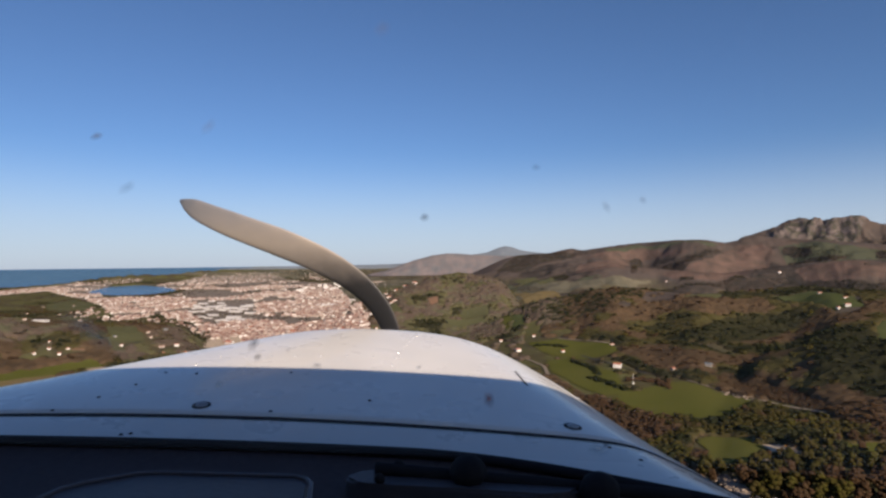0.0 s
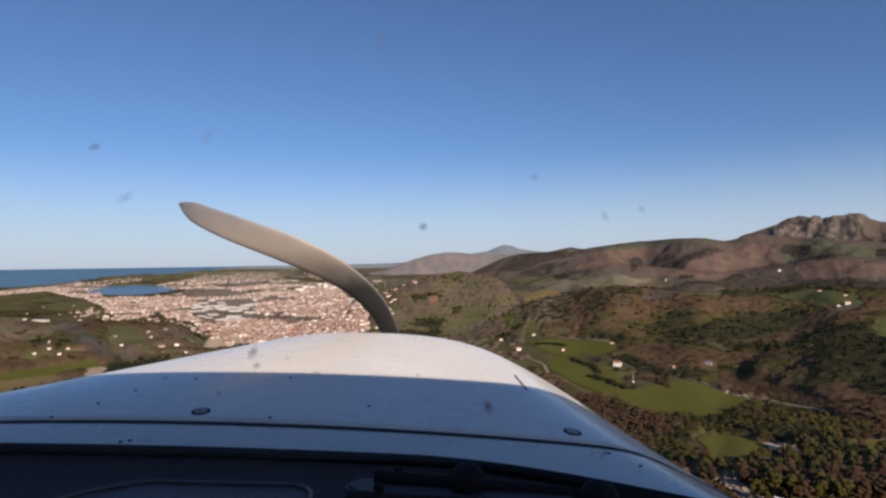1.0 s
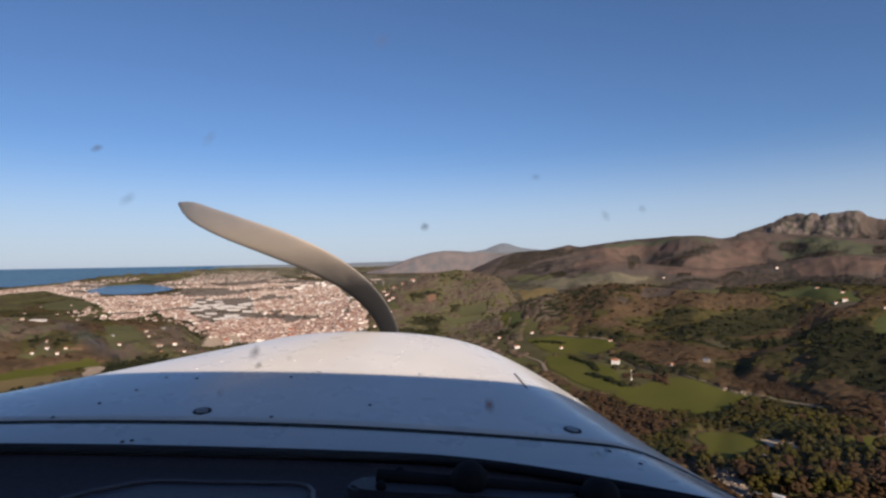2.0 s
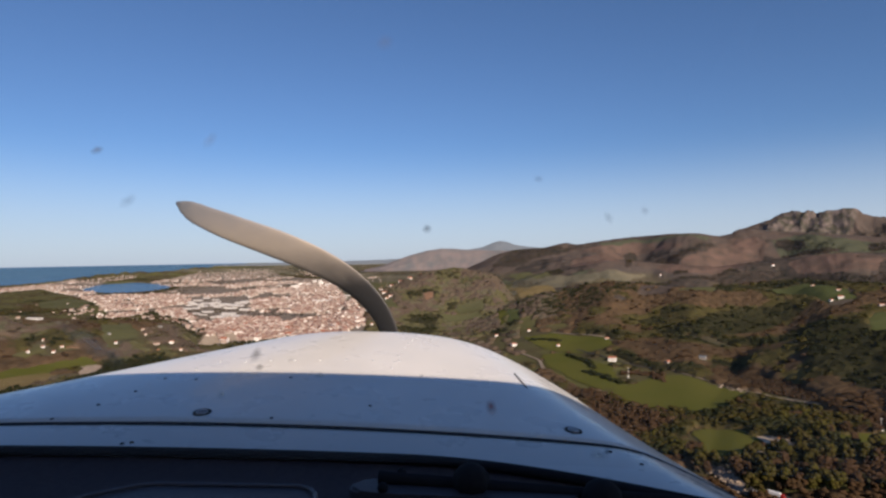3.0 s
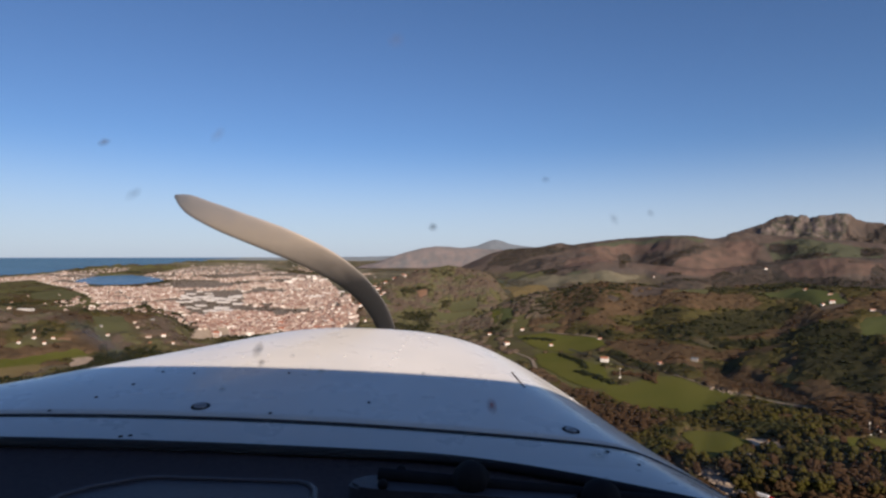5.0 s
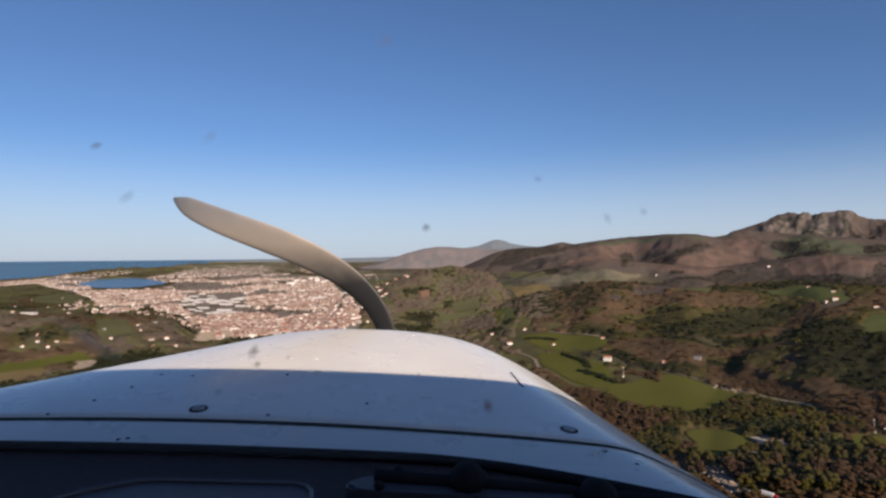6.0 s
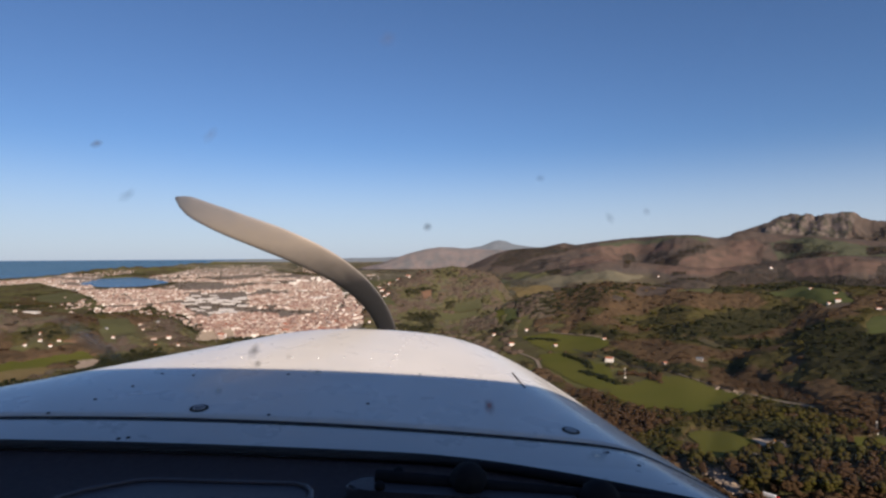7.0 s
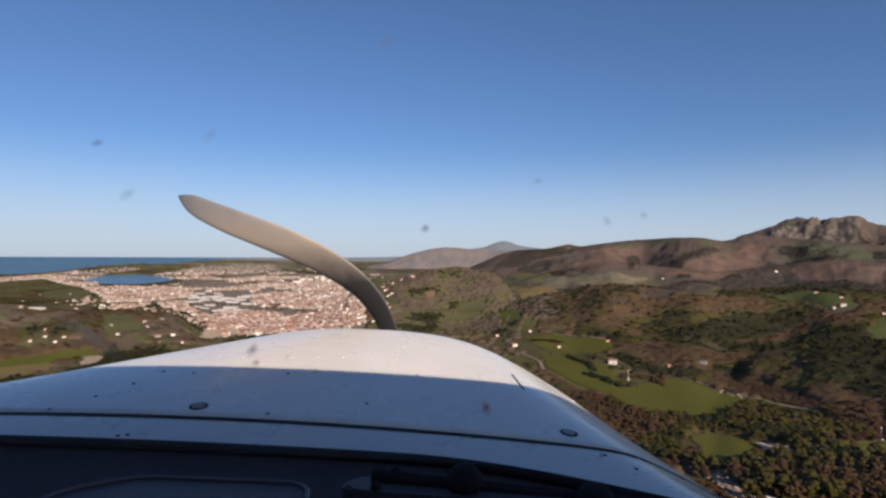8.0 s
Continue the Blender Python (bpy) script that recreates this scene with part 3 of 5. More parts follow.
# ---- houses ----
def house(width, depth, storeys, wall_material, roof_material, rise=0.28, windows=3, flat=False):
    """A house standing on its origin, gables to left and right."""
    top = new("house")
    tall = 2.9 * storeys + 0.4
    ridge = tall + (0 if flat else depth / 2 * rise * 2)
    bm = bmesh.new()
    w, d = width / 2, depth / 2
    ring = [(-w, -d, -4), (w, -d, -4), (w, d, -4), (-w, d, -4), (-w, -d, tall), (w, -d, tall), (w, d, tall), (-w, d, tall)]
    v = [bm.verts.new(p) for p in ring]
    for f in ((0, 1, 5, 4), (2, 3, 7, 6)):
        bm.faces.new([v[i] for i in f])
    if flat:
        for f in ((1, 2, 6, 5), (3, 0, 4, 7), (4, 5, 6, 7)):
            bm.faces.new([v[i] for i in f])
    else:
        a, b = bm.verts.new((-w, 0, ridge)), bm.verts.new((w, 0, ridge))
        bm.faces.new((v[1], v[2], v[6], b, v[5])), bm.faces.new((v[3], v[0], v[4], a, v[7]))
    part("wall", bm, wall_material, top)
    o, t = 0.6, 0.3
    if flat:
        part("roof", box(bmesh.new(), -w - 0.3, w + 0.3, -d - 0.3, d + 0.3, tall, tall + 0.6, 0.1), roof_material, top)
    else:
        bm = bmesh.new()
        slope = (ridge - tall) / d
        prof = [(-d - o, tall - o * slope + 0.05), (0, ridge + 0.05), (d + o, tall - o * slope + 0.05), (d + o, tall - o * slope + t), (0, ridge + t + 0.1), (-d - o, tall - o * slope + t)]
        ends = [[bm.verts.new((x, y, z)) for y, z in prof] for x in (-w - o, w + o)]
        for i in range(6):
            j = (i + 1) % 6
            bm.faces.new((ends[0][i], ends[0][j], ends[1][j], ends[1][i]))
        bm.faces.new(ends[0][:3] + [ends[0][3], ends[0][4], ends[0][5]]), bm.faces.new(ends[1])
        part("roof", bm, roof_material, top)
        part("chimney", box(bmesh.new(), w * 0.4, w * 0.4 + 0.8, -0.5, 0.5, ridge - 0.5, ridge + 1.2), wall_material, top)
    for s in range(storeys):
        for k in range(windows):
            x = (k + 0.5) / windows * width - w
            door = s == 0 and k == windows // 2
            part("door" if door else "window", box(bmesh.new(), x - 0.55, x + 0.55, -d - 0.06, -d + 0.1, 2.9 * s + (0.1 if door else 1.0), 2.9 * s + 2.3), SHUTTER if door else GLASS_DARK, top)
    for s in range(storeys):
        part("window", box(bmesh.new(), -w - 0.06, -w + 0.1, -0.6, 0.6, 2.9 * s + 1.0, 2.9 * s + 2.3), GLASS_DARK, top)
    return top


HOUSE_SPOTS = []


def settle(proto, x, y, turn, label="", size=1.0, category="house", group=""):
    z = float(height(x, y))
    m = pose(x, y, z + 0.3, 0, 0, turn) @ Matrix.Scale(size, 4)
    ob = copy_thing(proto, m)
    ob.scale = (size,) * 3
    HOUSE_SPOTS.append((x, y))
    return tagged(ob, label, category, group)


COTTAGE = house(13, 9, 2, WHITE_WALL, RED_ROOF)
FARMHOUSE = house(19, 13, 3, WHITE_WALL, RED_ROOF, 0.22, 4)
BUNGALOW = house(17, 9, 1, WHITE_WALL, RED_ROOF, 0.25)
TERRACE = house(26, 10, 2, PLASTER, TILE_ROOF, 0.25, 6)
GREY_HOUSE = house(16, 10, 2, GREY_WALL, SLATE, 0.2)
CREAM_HOUSE = house(13, 9, 2, CREAM_WALL, TILE_ROOF)
BARN = house(15, 8, 1, GREY_WALL, RED_ROOF, 0.25)
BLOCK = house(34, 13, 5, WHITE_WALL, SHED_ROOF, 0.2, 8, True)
SHED = house(58, 26, 2, SHED_ROOF, SHED_ROOF, 0.07, 5)
WAREHOUSE = house(110, 46, 2, SHED_ROOF, SHED_ROOF, 0.05, 6)
PROTOS = (COTTAGE, FARMHOUSE, BUNGALOW, TERRACE, GREY_HOUSE, CREAM_HOUSE, BARN, BLOCK, SHED, WAREHOUSE)
WHITE = "white house with a red tiled roof among trees"
for kind, x, y, turn, label in (
        (FARMHOUSE, 264, 1024, -24, "large white three-storey farmhouse with a red roof beside a pasture"), (BUNGALOW, 303, 1212, 12, "low white house at the wood's edge"),
        (FARMHOUSE, 123, 1253, 15, "white farmhouse beside a country lane"), (COTTAGE, 98, 1401, 5, WHITE), (COTTAGE, 170, 1374, -10, WHITE),
        (COTTAGE, 206, 1211, 20, WHITE), (BUNGALOW, 824, 1409, 8, "white farmhouse on a green hilltop"), (FARMHOUSE, 797, 1267, -20, "cream farmhouse with an orange tiled roof on a hill"),
        (COTTAGE, 778, 1268, 15, WHITE), (BUNGALOW, 825, 1319, 0, WHITE), (BUNGALOW, 827, 1190, -15, WHITE), (BUNGALOW, 836, 1161, 8, WHITE),
        (FARMHOUSE, 1298, 2490, 0, "white house alone on the far hillside"), (COTTAGE, 868, 2561, 0, "white house alone in the valley"), (BARN, 349, 1001, 25, "low barn with a red tiled roof in the woods"),
        (COTTAGE, 440, 626, 20, "house with a bright red roof among green trees"), (GREY_HOUSE, 406, 1004, -35, "grey house with a blue-grey slate roof among bare trees"), (SHED, -877, 1266, -8, "long white farm shed among trees"), (BUNGALOW, -1447, 2189, 0, WHITE), (BUNGALOW, -1455, 2265, 0, WHITE),
        (BUNGALOW, -742, 1035, 12, "long low white house beside a field"), (TERRACE, -593, 1211, 30, "pale terraced house among trees"), (FARMHOUSE, -570, 1227, 20, "pale house with a red roof among trees"),
        (COTTAGE, -571, 1174, 0, "house with a red tiled roof among trees"), (COTTAGE, -531, 1182, 10, WHITE), (COTTAGE, -761, 1122, 0, WHITE), (COTTAGE, -730, 1129, 20, WHITE),
        (COTTAGE, -773, 1098, -20, WHITE), (COTTAGE, -661, 1187, 10, WHITE), (COTTAGE, -208, 1558, 10, WHITE), (COTTAGE, -167, 1559, -10, WHITE)):
    settle(kind, x, y, turn, label, (0.64 if math.hypot(x, y) < 1200 else 0.52) if x > -300 or kind is SHED else 0.42)

SHEDS = [(-1189, 2767), (-984, 2919), (-683, 2057), (-730, 1797), (-1011, 2256)]
random.seed(5)


def scatter(polygon, n, seed, power=1.0):
    """n random places inside a polygon, evenly over the polar plan seen from afar."""
    rng = np.random.default_rng(seed)
    x, y = np.array(polygon).T
    b, r = np.arctan2(x, y), np.hypot(x, y)
    out = []
    while len(out) < n:
        bb, u = rng.uniform(b.min(), b.max(), 4000), rng.uniform(*sorted((1 / r.max() ** power, 1 / r.min() ** power)), 4000)
        rr = u ** (-1 / power)
        px, py = rr * np.sin(bb), rr * np.cos(bb)
        ok = inside(px, py, polygon)
        out += [(float(p), float(q)) for p, q in zip(px[ok], py[ok])]
    out = out[:n]
    return out


for x, y in scatter(SHEDS, 44, 11):
    k = float(shrink(math.hypot(x, y)))
    settle(SHED, x, y, random.choice((-14, -10, 76)) + random.uniform(-4, 4), "long pale industrial shed on the edge of town", k * random.uniform(0.45, 0.9), "shed", "industrial sheds")
for x, y, turn, size in ((-556, 2568, 12, 0.75), (-509, 2696, 12, 0.7), (-498, 2804, 12, 0.5), (-505, 1515, 62, 0.42), (-420, 1735, 8, 0.62), (-490, 1610, 30, 0.32)):
    settle(WAREHOUSE, x, y, turn, "large flat pale warehouse beside the town", size, "warehouse", "warehouses")
for x, y in scatter([(-958, 3520), (-771, 3982), (-670, 3549), (-809, 3075)], 16, 12):
    settle(BLOCK, x, y, random.uniform(-5, 25), "white five-storey apartment block in the town", float(shrink(math.hypot(x, y))), "apartment block", "apartment blocks")
near_spots = [p for p in scatter(TOWN, 1500, 13, 1.5) if math.hypot(*p) < 1900 and not inside(*p, SHEDS) and not any(inside(*p, q) for q in FIELDS)][:105]
for x, y in near_spots:
    settle(random.choice((COTTAGE, COTTAGE, BUNGALOW, TERRACE, FARMHOUSE)), x, y, random.choice((0, 90)) + random.uniform(-25, 25),
           "pale town house with a terracotta tiled roof", random.uniform(0.65, 0.95), "house", "town houses")
for x, y in scatter([(-783, 1053), (-706, 1133), (-624, 1241), (-761, 1811), (-1253, 2242), (-2204, 3036)], 44, 14):
    kind = random.choice((COTTAGE, BUNGALOW, CREAM_HOUSE, CREAM_HOUSE, GREY_HOUSE, GREY_HOUSE))
    settle(kind, x, y, random.uniform(-40, 40), {COTTAGE: WHITE, BUNGALOW: WHITE, CREAM_HOUSE: "cream house with a terracotta roof among trees"}.get(kind, "grey house with a slate roof among trees"), float(shrink(math.hypot(x, y))) * random.uniform(0.38, 0.55), "house", "country houses")
for x, y in scatter([(-643, 3774), (-237, 3993), (-44, 1968), (-145, 1870), (-144, 1658), (-231, 1620)], 56, 15):
    settle(random.choice((COTTAGE, BUNGALOW)), x, y, random.uniform(-40, 40), WHITE, float(shrink(math.hypot(x, y))) * random.uniform(0.6, 0.9), "house", "country houses")
for p in PROTOS:
    for o in (*p.children_recursive, p):
        bpy.data.objects.remove(o)


def far_town(n, power, seed, polygon, gaps=0.42):
    """The rest of the town, too many to count: gabled boxes with plaster walls and tiled roofs."""
    spots = np.array(scatter(polygon, n, seed, power))
    rng = np.random.default_rng(seed + 1)
    x, y = spots.T
    r = np.hypot(x, y)
    street = np.minimum(np.abs((x * 0.94 + y * 0.34) % 130 - 65), np.abs((y * 0.94 - x * 0.34) % 210 - 105))
    keep = (r > 1500) & (street > 4) & (fractal(x, y, 170, 3, 8) > gaps) & ~inside(x, y, SHEDS)
    for p in FIELDS:
        keep &= ~inside(x, y, p)
    x, y, r = x[keep], y[keep], r[keep]
    k = np.maximum(shrink(r), 0.42)
    n = len(x)
    w, d = rng.uniform(3.0, 9, n) * k, rng.uniform(2.8, 5.0, n) * k
    tall = rng.choice([4, 5, 7, 10], n, p=[0.4, 0.3, 0.2, 0.1]) * k
    ridge = tall + d * 0.32
    turn = rng.choice([0.2, 1.77], n) + rng.normal(0, 0.3, n)
    z0 = height(x, y)
    down = -6 * k
    walls = np.stack([np.stack(p, -1) for p in ((-w, -d, down), (w, -d, down), (w, d, down), (-w, d, down), (-w, -d, tall), (w, -d, tall), (w, d, tall), (-w, d, tall), (-w, 0 * w, ridge - 0.2 * k), (w, 0 * w, ridge - 0.2 * k))], 1)
    e = 1.06
    roof = np.stack([np.stack(p, -1) for p in ((-w * e, -d * 1.1, tall - 0.1), (w * e, -d * 1.1, tall - 0.1), (w * e, 0 * w, ridge), (-w * e, 0 * w, ridge), (w * e, d * 1.1, tall - 0.1), (-w * e, d * 1.1, tall - 0.1))], 1)
    both = np.concatenate([walls, roof], 1)
    c, s = np.cos(turn)[:, None], np.sin(turn)[:, None]
    px, py = both[..., 0] * c - both[..., 1] * s, both[..., 0] * s + both[..., 1] * c
    verts = np.stack([px + x[:, None], py + y[:, None], both[..., 2] + z0[:, None]], -1)
    quads = np.array([(0, 1, 5, 4), (2, 3, 7, 6), (1, 2, 6, 5), (3, 0, 4, 7), (5, 6, 9, 9), (7, 4, 8, 8), (10, 11, 12, 13), (13, 12, 14, 15)])
    tris = np.array([(0, 1, 5), (0, 5, 4), (2, 3, 7), (2, 7, 6), (1, 2, 6), (1, 6, 5), (3, 0, 4), (3, 4, 7), (5, 6, 9), (7, 4, 8), (10, 11, 12), (10, 12, 13), (13, 12, 14), (13, 14, 15)])
    faces = (tris[None] + 16 * np.arange(n)[:, None, None]).reshape(-1, 3)
    slots = np.tile([0] * 10 + [1] * 4, n)
    tagged(new("far_town", mesh_of("far_town", verts.reshape(-1, 3), faces, [PLASTER, TILE_ROOF], slots)),
           "dense far town of pale houses with terracotta roofs", "town", kind="stuff")


far_town(19000, 1.0, 21, TOWN)
far_town(6500, -1.5, 61, TOWN)
far_town(1200, 1.0, 81, [(-2453, 3139), (-2454, 3379), (-2390, 3565), (-2330, 3732), (-2256, 3903), (-2078, 4050), (-2036, 3968), (-2213, 3546), (-2239, 3339), (-2298, 2941)], 0.3)
far_town(800, 1.0, 83, [(-1880, 4194), (-1488, 4412), (-941, 4535), (-469, 4085), (-538, 4036), (-865, 4167), (-1355, 4379)], 0.5)
far_town(420, 1.0, 85, [(-1713, 2830), (-914, 2176), (-551, 1379), (-572, 1279), (-723, 1337), (-1368, 2130)], 0.52)


# ---- woods ----
def blob(subdivisions, seed, rough=0.3, squash=1.0):
    bm = bmesh.new()
    bmesh.ops.create_icosphere(bm, subdivisions=subdivisions, radius=1)
    rng = random.Random(seed)
    v = np.array([v.co[:] for v in bm.verts]) * [[1 + rng.uniform(-rough, rough)] for _ in bm.verts]
    f = np.array([[v.index for v in f.verts] for f in bm.faces])
    bm.free()
    v[:, 2] *= squash
    return v, f


def clump(count, subdivisions, seed):
    """A crown of several uneven blobs, one unit wide and standing on z = 0."""
    rng = random.Random(seed)
    vs, fs, n = [], [], 0
    for i in range(count):
        v, f = blob(subdivisions, seed * 31 + i, 0.32, rng.uniform(0.8, 1.2))
        a, d = rng.uniform(0, 6.28), rng.uniform(0.1, 0.5) if count > 1 else 0
        s = rng.uniform(0.8, 1.3) * 0.62 / count ** 0.5 if count > 1 else 0.52
        v = v * s + [d * math.cos(a), d * math.sin(a), rng.uniform(0.35, 1.1) if count > 1 else 0.55]
        vs.append(v), fs.append(f + n)
        n += len(v)
    return np.concatenate(vs), np.concatenate(fs)


def plant(name, label, x, y, size, material, shapes, seed, flat=1.0, lift=-0.05):
    rng = np.random.default_rng(seed)
    pick = rng.integers(0, len(shapes), len(x))
    vs, fs, n = [], [], 0
    z = height(x, y)
    for i, (v, f) in enumerate(shapes):
        at = np.flatnonzero(pick == i)
        if not len(at):
            continue
        a, s = rng.uniform(0, 6.28, len(at)), size[at]
        c, q = np.cos(a)[:, None], np.sin(a)[:, None]
        t = s * rng.uniform(0.33, 0.54, len(at)) * flat
        px = (v[:, 0] * c - v[:, 1] * q) * s[:, None] + x[at][:, None]
        py = (v[:, 0] * q + v[:, 1] * c) * s[:, None] + y[at][:, None]
        pz = v[:, 2] * t[:, None] + (z[at] + lift * s)[:, None]
        vs.append(np.stack([px, py, pz], -1).reshape(-1, 3))
        fs.append((f[None] + len(v) * np.arange(len(at))[:, None, None]).reshape(-1, 3) + n)
        n += len(at) * len(v)
    tagged(new(name, mesh_of(name, np.concatenate(vs), np.concatenate(fs), [material], smooth=True)), label, "woods", kind="stuff")


# the first two are shaded slopes, their shade given by dark leaf colour
SHADED_AND_DARK_WOODS = ([(515, 1283), (619, 1363), (746, 1356), (731, 1303), (624, 1238), (494, 1172)], [(646, 1175), (711, 1193), (733, 1080), (578, 811), (495, 697), (476, 753), (481, 834)],
              [(1573, 2973), (1652, 2990), (1729, 2801), (1723, 2711), (1574, 2850)], [(1095, 2985), (1285, 3040), (1230, 2976), (1045, 2999)])
# bare wood in shade, half of it coloured dark to show that
SHADY = [(163, 1592), (194, 1729), (318, 1589), (756, 2504), (468, 1551), (337, 1423), (224, 1457), (167, 1495)]
BROWN_WOODS = (SHADY, [(318, 1145), (399, 1179), (418, 1015), (396, 940), (315, 1014)], [(406, 963), (447, 887), (433, 715), (418, 713), (398, 789), (371, 881)], [(213, 585), (341, 600), (399, 552), (328, 455), (207, 454)])


VALLEY_WOODS = [(-23, 1800), (90, 1980), (220, 1990), (235, 1800), (162, 1511), (136, 1327), (101, 1441), (8, 1402)]
GREEN_WOODS = [(182, 741), (243, 701), (336, 720), (351, 678), (363, 639), (313, 600), (304, 626), (252, 657), (198, 586), (170, 624)]
CLEARING = [(122, 1310), (153, 1365), (219, 1347), (316, 1240), (290, 1043), (301, 998), (334, 937), (289, 854), (205, 804), (170, 850), (144, 996)]


def woodland():
    rng = np.random.default_rng(33)
    xs, ys, ss = [], [], []
    r = 420.0
    while r < 4700:
        step = 4.6 if r < 900 else min(4.6 + (r - 900) * 0.0050, 9.5)
        b = np.arange(-0.70, 0.70, step / r)
        if r < 820:
            b = b[b > 0.20]
        b = b + rng.uniform(-0.45, 0.45, len(b)) * step / r
        rr = r + rng.uniform(-0.45, 0.45, len(b)) * step
        xs.append(rr * np.sin(b)), ys.append(rr * np.cos(b)), ss.append(np.full(len(b), step))
        r += step * (1.0 if r < 1300 else 1.5)
    x, y, s = map(np.concatenate, (xs, ys, ss))
    r, b = np.hypot(x, y), np.degrees(np.arctan2(x, y))
    z, n, k = height(x, y), fractal(x, y, 320, 4, 17), shrink(r)
    over = z - (200 - 185 * k)
    want = np.where(b > 8, 0.35, np.where(b < -9, 0.46, 0.55))
    want = np.where((r > 1450) & (b < 8) & (b > -9), 0.63, want)
    want = np.where(r > 2150, np.where(b > -2, 0.60, 0.52), want)
    want = np.where((r > 2150) & (over > 60), 2.0, want)
    want = np.where(covered(x, y, "wood") > 0.5, 0.25, want)
    want = np.where(over > 210, 2.0, want)
    keep = (n > want) | ((rng.random(len(x)) < np.where(r < 1400, 0.035, np.where(over > 60, 0.012, 0.06))) & (over < 200))
    keep &= z > sea_level(r) + 3 * k
    dark, brown = np.zeros(len(x), bool), np.zeros(len(x), bool)
    for p in SHADED_AND_DARK_WOODS:
        dark |= inside(x, y, p)
    for p in BROWN_WOODS:
        brown |= inside(x, y, p)
    dark |= inside(x, y, SHADY) & (rng.random(len(x)) < 0.5)
    keep |= dark | brown
    town = inside(x, y, TOWN)
    keep &= ~town | (rng.random(len(x)) < 0.33)
    keep &= ~inside(x, y, CLEARING) | (rng.random(len(x)) < 0.035)
    kind = fractal(x, y, 95, 2, 29) * 0.9 + 0.05 + rng.normal(0, 0.022, len(x))
    leafy = inside(x, y, GREEN_WOODS) | inside(x, y, VALLEY_WOODS)
    keep |= leafy & (n > 0.3)
    kind = np.where(leafy, kind + 0.09, kind) + np.where((r > 1400) & (r < 1700) & (b > -9) & (b < 5), 0.05, np.where((r > 1050) & (r < 1560) & (b > 10) & (b < 24), 0.035, 0)) + np.where((b < -9) & ~town, 0.075, np.where(b > 8, 0.02, 0))
    for p in FIELDS:
        keep &= ~inside(x, y, p)
    for i, (hx, hy) in enumerate(HOUSE_SPOTS):
        keep &= (x - hx) ** 2 + (y - hy + 14) ** 2 > (20 if i < 33 else 15) ** 2
    dark |= ~brown & (kind > 0.64) & ~town
    brown |= ~dark & (kind < 0.53)
    size = np.minimum(s, 6.5) * rng.uniform(1.2, 2.6, len(x)) * np.where(town, 0.6, 1)
    size = np.where(r > 1450, 0.82 * size, size) * 1.15
    size = np.where(r > 2150, rng.uniform(6, 10, len(x)), size)
    # valley and hill woods get haze by paler colour; port woods lightened in stands
    haze_pale = ((b < -9) & (fractal(x, y, 150, 2, 61) > 0.50)) | (b > -8) & (((r > 1450) & (b < 9.5)) | ((r > 1150) & (b < 6.5)))
    m = keep & (r < 2200) & ~NEAR_TREES(x, y) & ~town
    canopy(x[m], y[m], size[m], dark[m], (~brown & ~dark)[m], haze_pale[m])
    shapes = ([clump(9, 1, i) for i in range(10)], [clump(5, 1, 10 + i) for i in range(10)], [clump(3, 1, 20 + i) for i in range(8)], [clump(1, 1, 30 + i) for i in range(6)])
    groups = ((0, 820), (820, 1500), (1500, 2150), (2150, 9999))
    single = rng.random(len(x)) < np.where(town | (r > 2150), 1.0, np.where(r < 850, 0.50, np.where(dark, 0.28, np.where(brown, 0.09, 0.16))))
    for what, mask, mat in (("leafless brown woodland", brown & ~dark & ~haze_pale, BROWN_LEAF), ("dark evergreen and shaded woodland", dark, DARK_LEAF), ("mixed spring green woodland", ~brown & ~dark & ~haze_pale, GREEN_LEAF),
                            ("haze-pale brown woodland", brown & ~dark & haze_pale, PALE_TWIGS), ("haze-pale young green woodland", ~brown & ~dark & haze_pale, PALE_LEAF)):
        for i, (a, e) in enumerate(groups):
            m = keep & single & mask & (r >= a) & (r < e) & ~NEAR_TREES(x, y)
            if m.any():
                plant("woods", what + (" on the slopes near the road", " around the pastures", " on the middle hills", " on the far hills")[i], x[m], y[m], size[m] * (1.0 if i == 0 or i == 3 else 0.8), mat, shapes[i], 40 + i, 1.0 if i < 3 else 0.6, 0.14 if i < 3 else -0.05)


